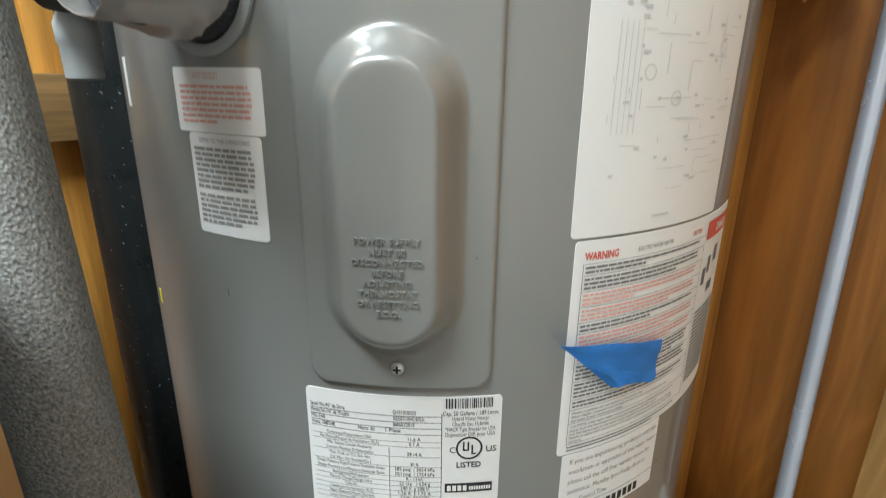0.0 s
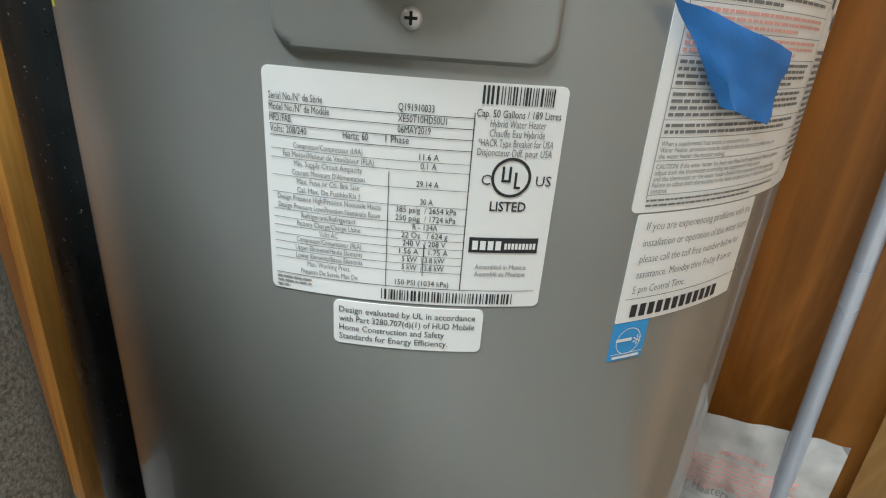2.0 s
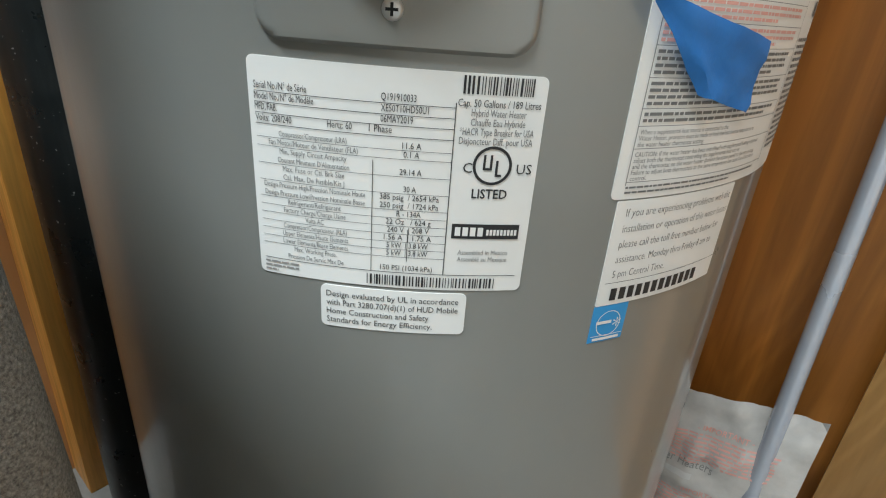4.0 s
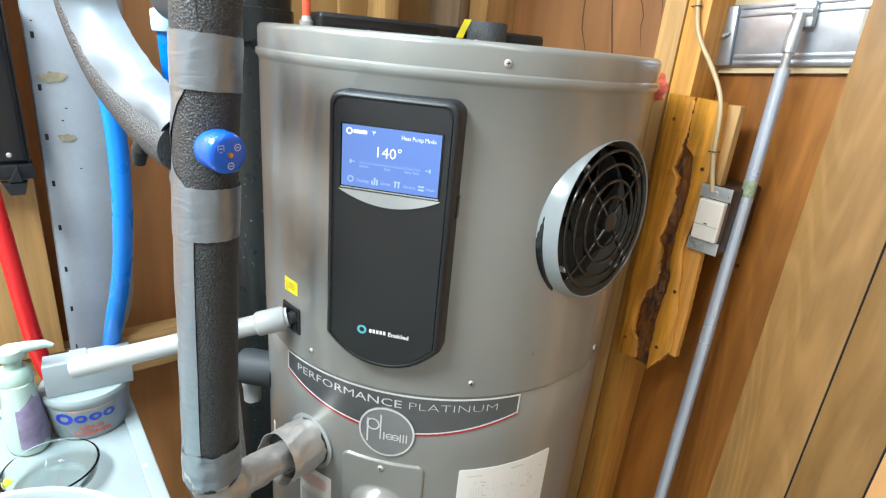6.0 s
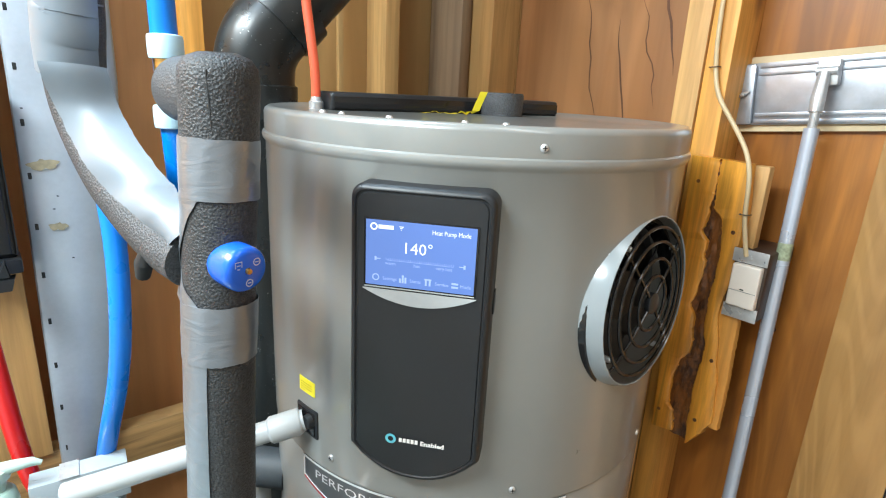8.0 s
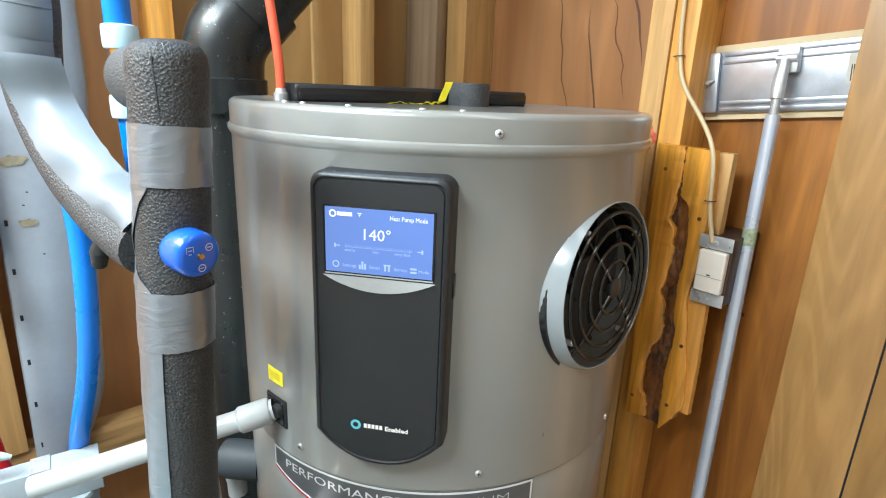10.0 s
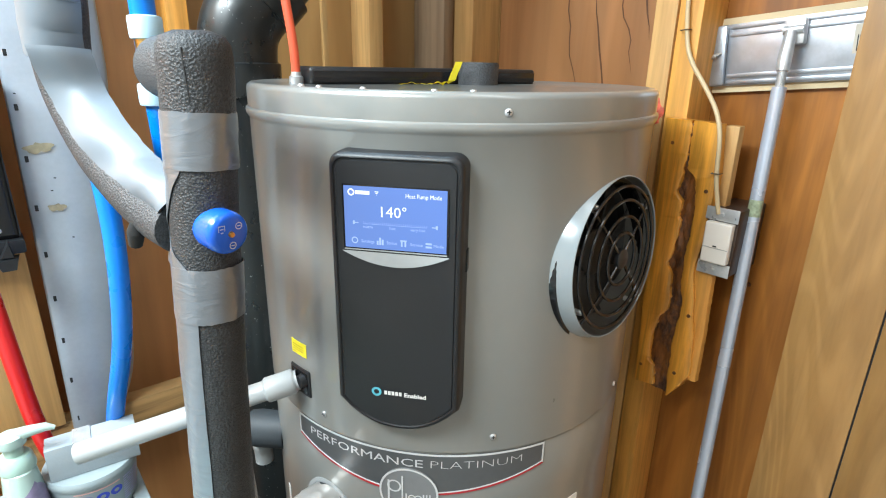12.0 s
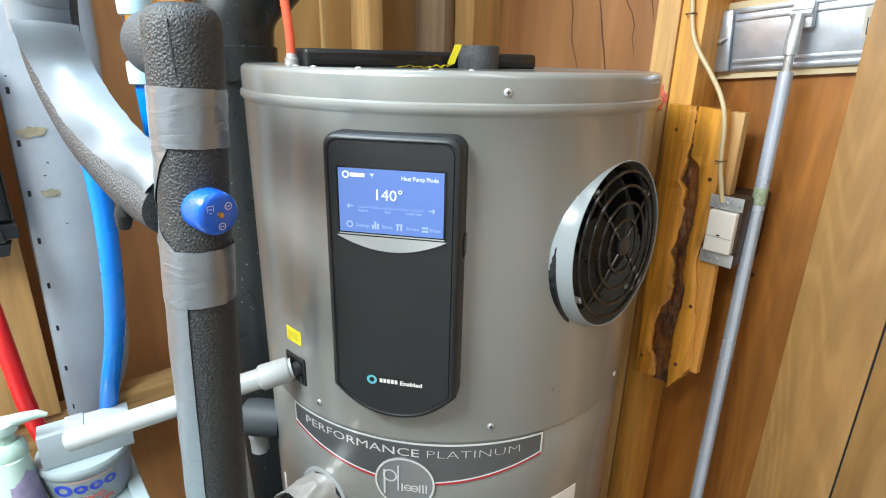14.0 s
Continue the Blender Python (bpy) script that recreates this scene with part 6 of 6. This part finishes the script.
# side valve stub with white cap
side = thing("side_valve", (-0.27, -0.14, 1.05), "foam-covered relief valve with white pipe end, on heater side", "valve")
sa = Vector((-0.250, -0.142, 1.054))
so = Vector((-0.97, -0.05, 0)).normalized()
part("foam_cover", tube([sa - so * 0.02, sa + so * 0.030, sa + so * 0.042, sa + so * 0.048], [0.0290, 0.0295, 0.0275, 0.018], 28), plain("slate_rubber", (0.030, 0.036, 0.041), 0.6, vary=0.15, fine=300, relief=0.15), side, "dark grey foam cover")
wc = Vector((-0.286, -0.126, 0))
part("white_pipe_end", lathe([(0.0, -0.024), (0.011, -0.024), (0.0145, -0.022), (0.0150, 0.004), (0.0165, 0.006), (0.0165, 0.020), (0.012, 0.030), (0.012, 0.05)], Matrix.Translation((wc.x, wc.y, 0.998)), 24), M_WHITE_PVC, side, "white pipe end")

# white condensate drain
pv = thing("condensate_pipe", on_jacket(PA, PZ, 0.02), "white plastic condensate pipe sloping onto a foam block", "pipe")
p0, p1 = on_jacket(PA, PZ, 0.006), Vector((-0.396, -0.355, 1.155))
pdir = (p1 - p0).normalized()
b = tube([p0, p1], 0.0132, 24, False)
join(b, tube([p1, p0 + pdir * 0.02], 0.0110, 24, False))
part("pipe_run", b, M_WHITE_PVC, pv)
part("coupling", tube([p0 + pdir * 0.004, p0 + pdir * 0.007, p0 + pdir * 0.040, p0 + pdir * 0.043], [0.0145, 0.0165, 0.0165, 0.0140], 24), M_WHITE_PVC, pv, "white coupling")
right = pdir.cross(Vector((0, 0, 1))).normalized()
for k in range(7):
    c = p0 + pdir * (0.118 + 0.0045 * k)
    b = tube([c, c + pdir * 0.003], 0.01345, 20, False, arc=(60, 110))
    part("pipe_print", b, M_GREYINK, pv)

# ---------------------------------------------------------------- washing machine top and what stands on it
wash = thing("washing_machine", rm(0.08, -0.78, 0.0), "white washing machine with raised rim round its top", "washing machine")
TZ = 0.985      # rim height; the enamel lies 5 mm lower
room_part("cabinet", box(-0.295, 0.345, -1.10, -0.455, 0.02, 0.968, 0.006), M_WHITE, wash)
room_part("top_plate", box(-0.300, 0.350, -1.105, -0.450, 0.9685, 0.978, 0.003), M_WHITE, wash, "white enamel top")
for u0, u1, n0, n1 in ((-0.300, 0.350, -0.470, -0.450), (-0.300, 0.350, -1.105, -1.085), (-0.300, -0.280, -1.0845, -0.4705), (0.330, 0.350, -1.0845, -0.4705)):
    room_part("top_rim", box(u0, u1, n0, n1, 0.9782, TZ, 0.003, seg=3), M_WHITE, wash)
room_part("rim_chip", lathe([(0, 0.0006), (0.0045, 0.0004), (0.005, 0)], Matrix.Translation((-0.055, -0.464, TZ)), 14), M_GREY_PLASTIC, wash)

GX = Vector((-0.490, -0.254, 0))
goop = thing("cleaner_tub", (GX.x, GX.y, 0.978), "white plastic hand cleaner tub with blue and red print", "tub")
GM = Matrix.Translation((GX.x, GX.y, 0.978))
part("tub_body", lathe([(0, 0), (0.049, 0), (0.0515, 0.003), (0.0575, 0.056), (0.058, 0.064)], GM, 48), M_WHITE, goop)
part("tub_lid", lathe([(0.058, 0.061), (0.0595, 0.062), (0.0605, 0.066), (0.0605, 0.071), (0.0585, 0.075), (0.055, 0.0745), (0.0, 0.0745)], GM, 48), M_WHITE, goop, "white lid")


def on_tub(b, deg, z, r0=0.0512, r1=0.0602):
    for v in b.verts:
        h = z + v.co.y
        r = r0 + (r1 - r0) * h / 0.080 + 0.0006
        t = radians(deg) + v.co.x * 1.18 / r
        v.co = Vector((GX.x + r * math.sin(t), GX.y - r * math.cos(t), 0.978 + h))
    return b


GD = 44
b = ring_flat(-0.028, 0.0, 0.0055, 0.0105, 24)
for cx in (-0.009, 0.007):
    b = join(b, ring_flat(cx, -0.001, 0.0030, 0.0072, 24))
b = join(b, ring_flat(0.0225, -0.001, 0.0030, 0.0072, 24))
part("blue_mark", on_tub(b, GD, 0.043), plain("blue_print", (0.02, 0.05, 0.50), 0.4), goop, "bold blue brand shapes")
b = placed(text_bm("HAND", 0.0105, 0.026, "CENTER", 0.0003), 0.002, 0.0)
b = join(b, placed(text_bm("CLEANER", 0.0105, 0.043, "CENTER", 0.0003), 0.002, -0.0105))
part("red_words", on_tub(b, GD, 0.0205), M_REDINK, goop)
part("fine_print", on_tub(bars(greeked(0.0, 0.030, 0.0, 11, 0.0040, 0.0020, rng)), GD + 38, 0.056), plain("violet_print", (0.42, 0.40, 0.62), 0.5), goop)
part("red_band", on_tub(bars([(-0.022, 0.028, 0.0, 0.002)]), GD, 0.0555), M_PINKINK, goop)

bm_m = Matrix.Translation(Vector((-0.472, -0.261, 1.0530))) @ Matrix.Rotation(radians(43.7), 4, "Z")
block = thing("foam_block", (GX.x, GX.y, 1.0530), "white foam block resting on the cleaner tub under the pipe", "block")
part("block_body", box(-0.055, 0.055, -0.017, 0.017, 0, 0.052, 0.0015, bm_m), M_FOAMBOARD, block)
part("metal_strap", box(-0.022, 0.000, -0.0182, 0.0182, 0.0524, 0.0536, 0.0003, bm_m), M_STEEL, block, "perforated steel strap")

# soap pump bottle
SB = Vector((-0.531, -0.324, 0))
soap = thing("soap_bottle", (SB.x, SB.y, 0.978), "pale green soap pump bottle with purple print", "bottle")
SM = Matrix.Translation((SB.x, SB.y, 0.978)) @ Matrix.Rotation(radians(58), 4, "Z") @ Matrix.Diagonal((1, 1, 1.06, 1))
SF = 0.74
prof = [(0, 0), (0.032, 0), (0.0355, 0.003), (0.036, 0.010), (0.036, 0.030), (0.0325, 0.060), (0.0285, 0.085), (0.0255, 0.103), (0.0215, 0.106)]
part("bottle_body", lathe(prof, SM @ Matrix.Diagonal((SF, 1, 1, 1)), 40), M_SOAP, soap)
part("pump_collar", lathe([(0.0235, 0.1035), (0.0240, 0.106), (0.0215, 0.119), (0.0180, 0.123), (0.0120, 0.124), (0.0120, 0.139)], SM @ Matrix.Diagonal((0.9, 1, 1, 1)), 28), plain("mint_collar", (0.34, 0.47, 0.40), 0.3, vary=0.06, coat=0.3), soap, "mint green collar")
part("pump_head", lathe([(0.0, 0.138), (0.0165, 0.138), (0.0175, 0.142), (0.0165, 0.150), (0.010, 0.154), (0.0, 0.1545)], SM, 24), M_SOAP, soap, "pale green pump head")
hd = Vector((SB.x, SB.y, 0.987))
part("pump_spout", tube([hd + Vector((0, 0, 0.148)), hd + Vector((0.016, 0.012, 0.151)), hd + Vector((0.032, 0.024, 0.152)), hd + Vector((0.040, 0.030, 0.148))], [0.010, 0.008, 0.006, 0.003], 14), M_SOAP, soap)
b = bm_new()
q = []
for k in range(13):
    a = -120 + 100 * k / 12
    t = radians(a)
    row = []
    for z, r in ((0.014, 0.0372), (0.030, 0.0366), (0.052, 0.0340), (0.072, 0.0313), (0.088 - 0.003 * abs(k - 7), 0.0286 + 0.0003 * abs(k - 7))):
        row.append(b.verts.new(SM @ Vector((SF * r * math.cos(t), r * math.sin(t), z + 0.003 * noise.noise(Vector((k * 0.7, z * 30, 0)))))))
    q.append(row)
for r0, r1 in zip(q, q[1:]):
    for k in range(4):
        b.faces.new((r0[k], r1[k], r1[k + 1], r0[k + 1]))
bmesh.ops.recalc_face_normals(b, faces=b.faces)
part("bottle_print", b, M_PURPLE, soap, "purple leaf print")

# yellow-handled brush
bru = thing("scrub_brush", rm(-0.10, -0.655, 0.978), "black brush with a yellow handle lying on the machine", "brush")
part("brush_handle", tube([rm(-0.06, -0.690, 0.974), rm(-0.105, -0.640, 0.975), rm(-0.125, -0.618, 0.976)], [0.007, 0.009, 0.007], 14), M_YELLOW, bru, "yellow handle")
b = None
for k in range(9):
    b = box(-0.150 + k * 0.006, -0.1465 + k * 0.006, -0.655, -0.625, 0.967, 0.984, 0.0005, ROOM, b)
part("bristles", b, M_BLACK_PLASTIC, bru, "black bristles")

# glass bowl
GB = rm(-0.090, -0.569)
bowl = solo("glass_bowl", lathe([(0, 0.004), (0.038, 0.004), (0.048, 0.012), (0.053, 0.030), (0.0545, 0.0305), (0.056, 0.029), (0.051, 0.010), (0.040, 0.0), (0, 0.0)], Matrix.Translation((GB.x, GB.y, 0.9785)), 48), M_GLASS, "clear glass bowl on the white machine top", "bowl")

# white bucket
BK = rm(0.160, -0.655)
bucket = thing("bucket", (BK.x, BK.y, 0.978), "white plastic bucket standing on the machine top", "bucket")
part("bucket_body", lathe([(0, 0.0), (0.138, 0.0), (0.143, 0.004), (0.160, 0.074), (0.167, 0.075), (0.169, 0.080), (0.166, 0.084), (0.160, 0.083), (0.157, 0.078), (0.140, 0.008), (0, 0.006)], Matrix.Translation((BK.x, BK.y, 0.978)), 56), M_WHITE, bucket)
part("bucket_liquid", lathe([(0, 0.035), (0.1462, 0.035)], Matrix.Translation((BK.x, BK.y, 0.978)), 40), plain("soapy_water", (0.27, 0.37, 0.35), 0.08, vary=0.05), bucket, "cloudy water")

# blue masking tape on the warning label
bt = thing("masking_tape", on_jacket(28, 0.80, 0.002), "torn blue masking tape stuck over the warning label", "tape")
b = bm_new()
corner4 = [(19.2, 0.8228), (38.0, 0.8050), (38.3, 0.7695), (28.6, 0.7800)]
g = []
for j in range(9):
    row = []
    for i in range(13):
        s, t = i / 12, j / 8
        top_a, top_z = corner4[0][0] + (corner4[1][0] - corner4[0][0]) * s, corner4[0][1] + (corner4[1][1] - corner4[0][1]) * s
        low_a, low_z = corner4[3][0] + (corner4[2][0] - corner4[3][0]) * s, corner4[3][1] + (corner4[2][1] - corner4[3][1]) * s
        a, z = top_a + (low_a - top_a) * t, top_z + (low_z - top_z) * t
        lift = 0.0030 + 0.008 * (1 - s) ** 1.5 * (1 - t) + 0.003 * (1 - t) * s + 0.004 * max(0, 1 - abs(s - 0.15) * 6) * t + 0.0022 * noise.noise(Vector((s * 5, t * 4, 1.7)))
        edge_z = 0.0012 * noise.noise(Vector((s * 30, 0, 5))) if j in (0, 8) else 0
        row.append(b.verts.new(on_jacket(a, z + edge_z, lift)))
    g.append(row)
for r0, r1 in zip(g, g[1:]):
    for k in range(12):
        b.faces.new((r0[k], r1[k], r1[k + 1], r0[k + 1]))
bmesh.ops.recalc_face_normals(b, faces=b.faces)
bmesh.ops.solidify(b, geom=b.faces[:], thickness=0.0003)
part("tape_piece", b, M_BLUE_TAPE, bt)
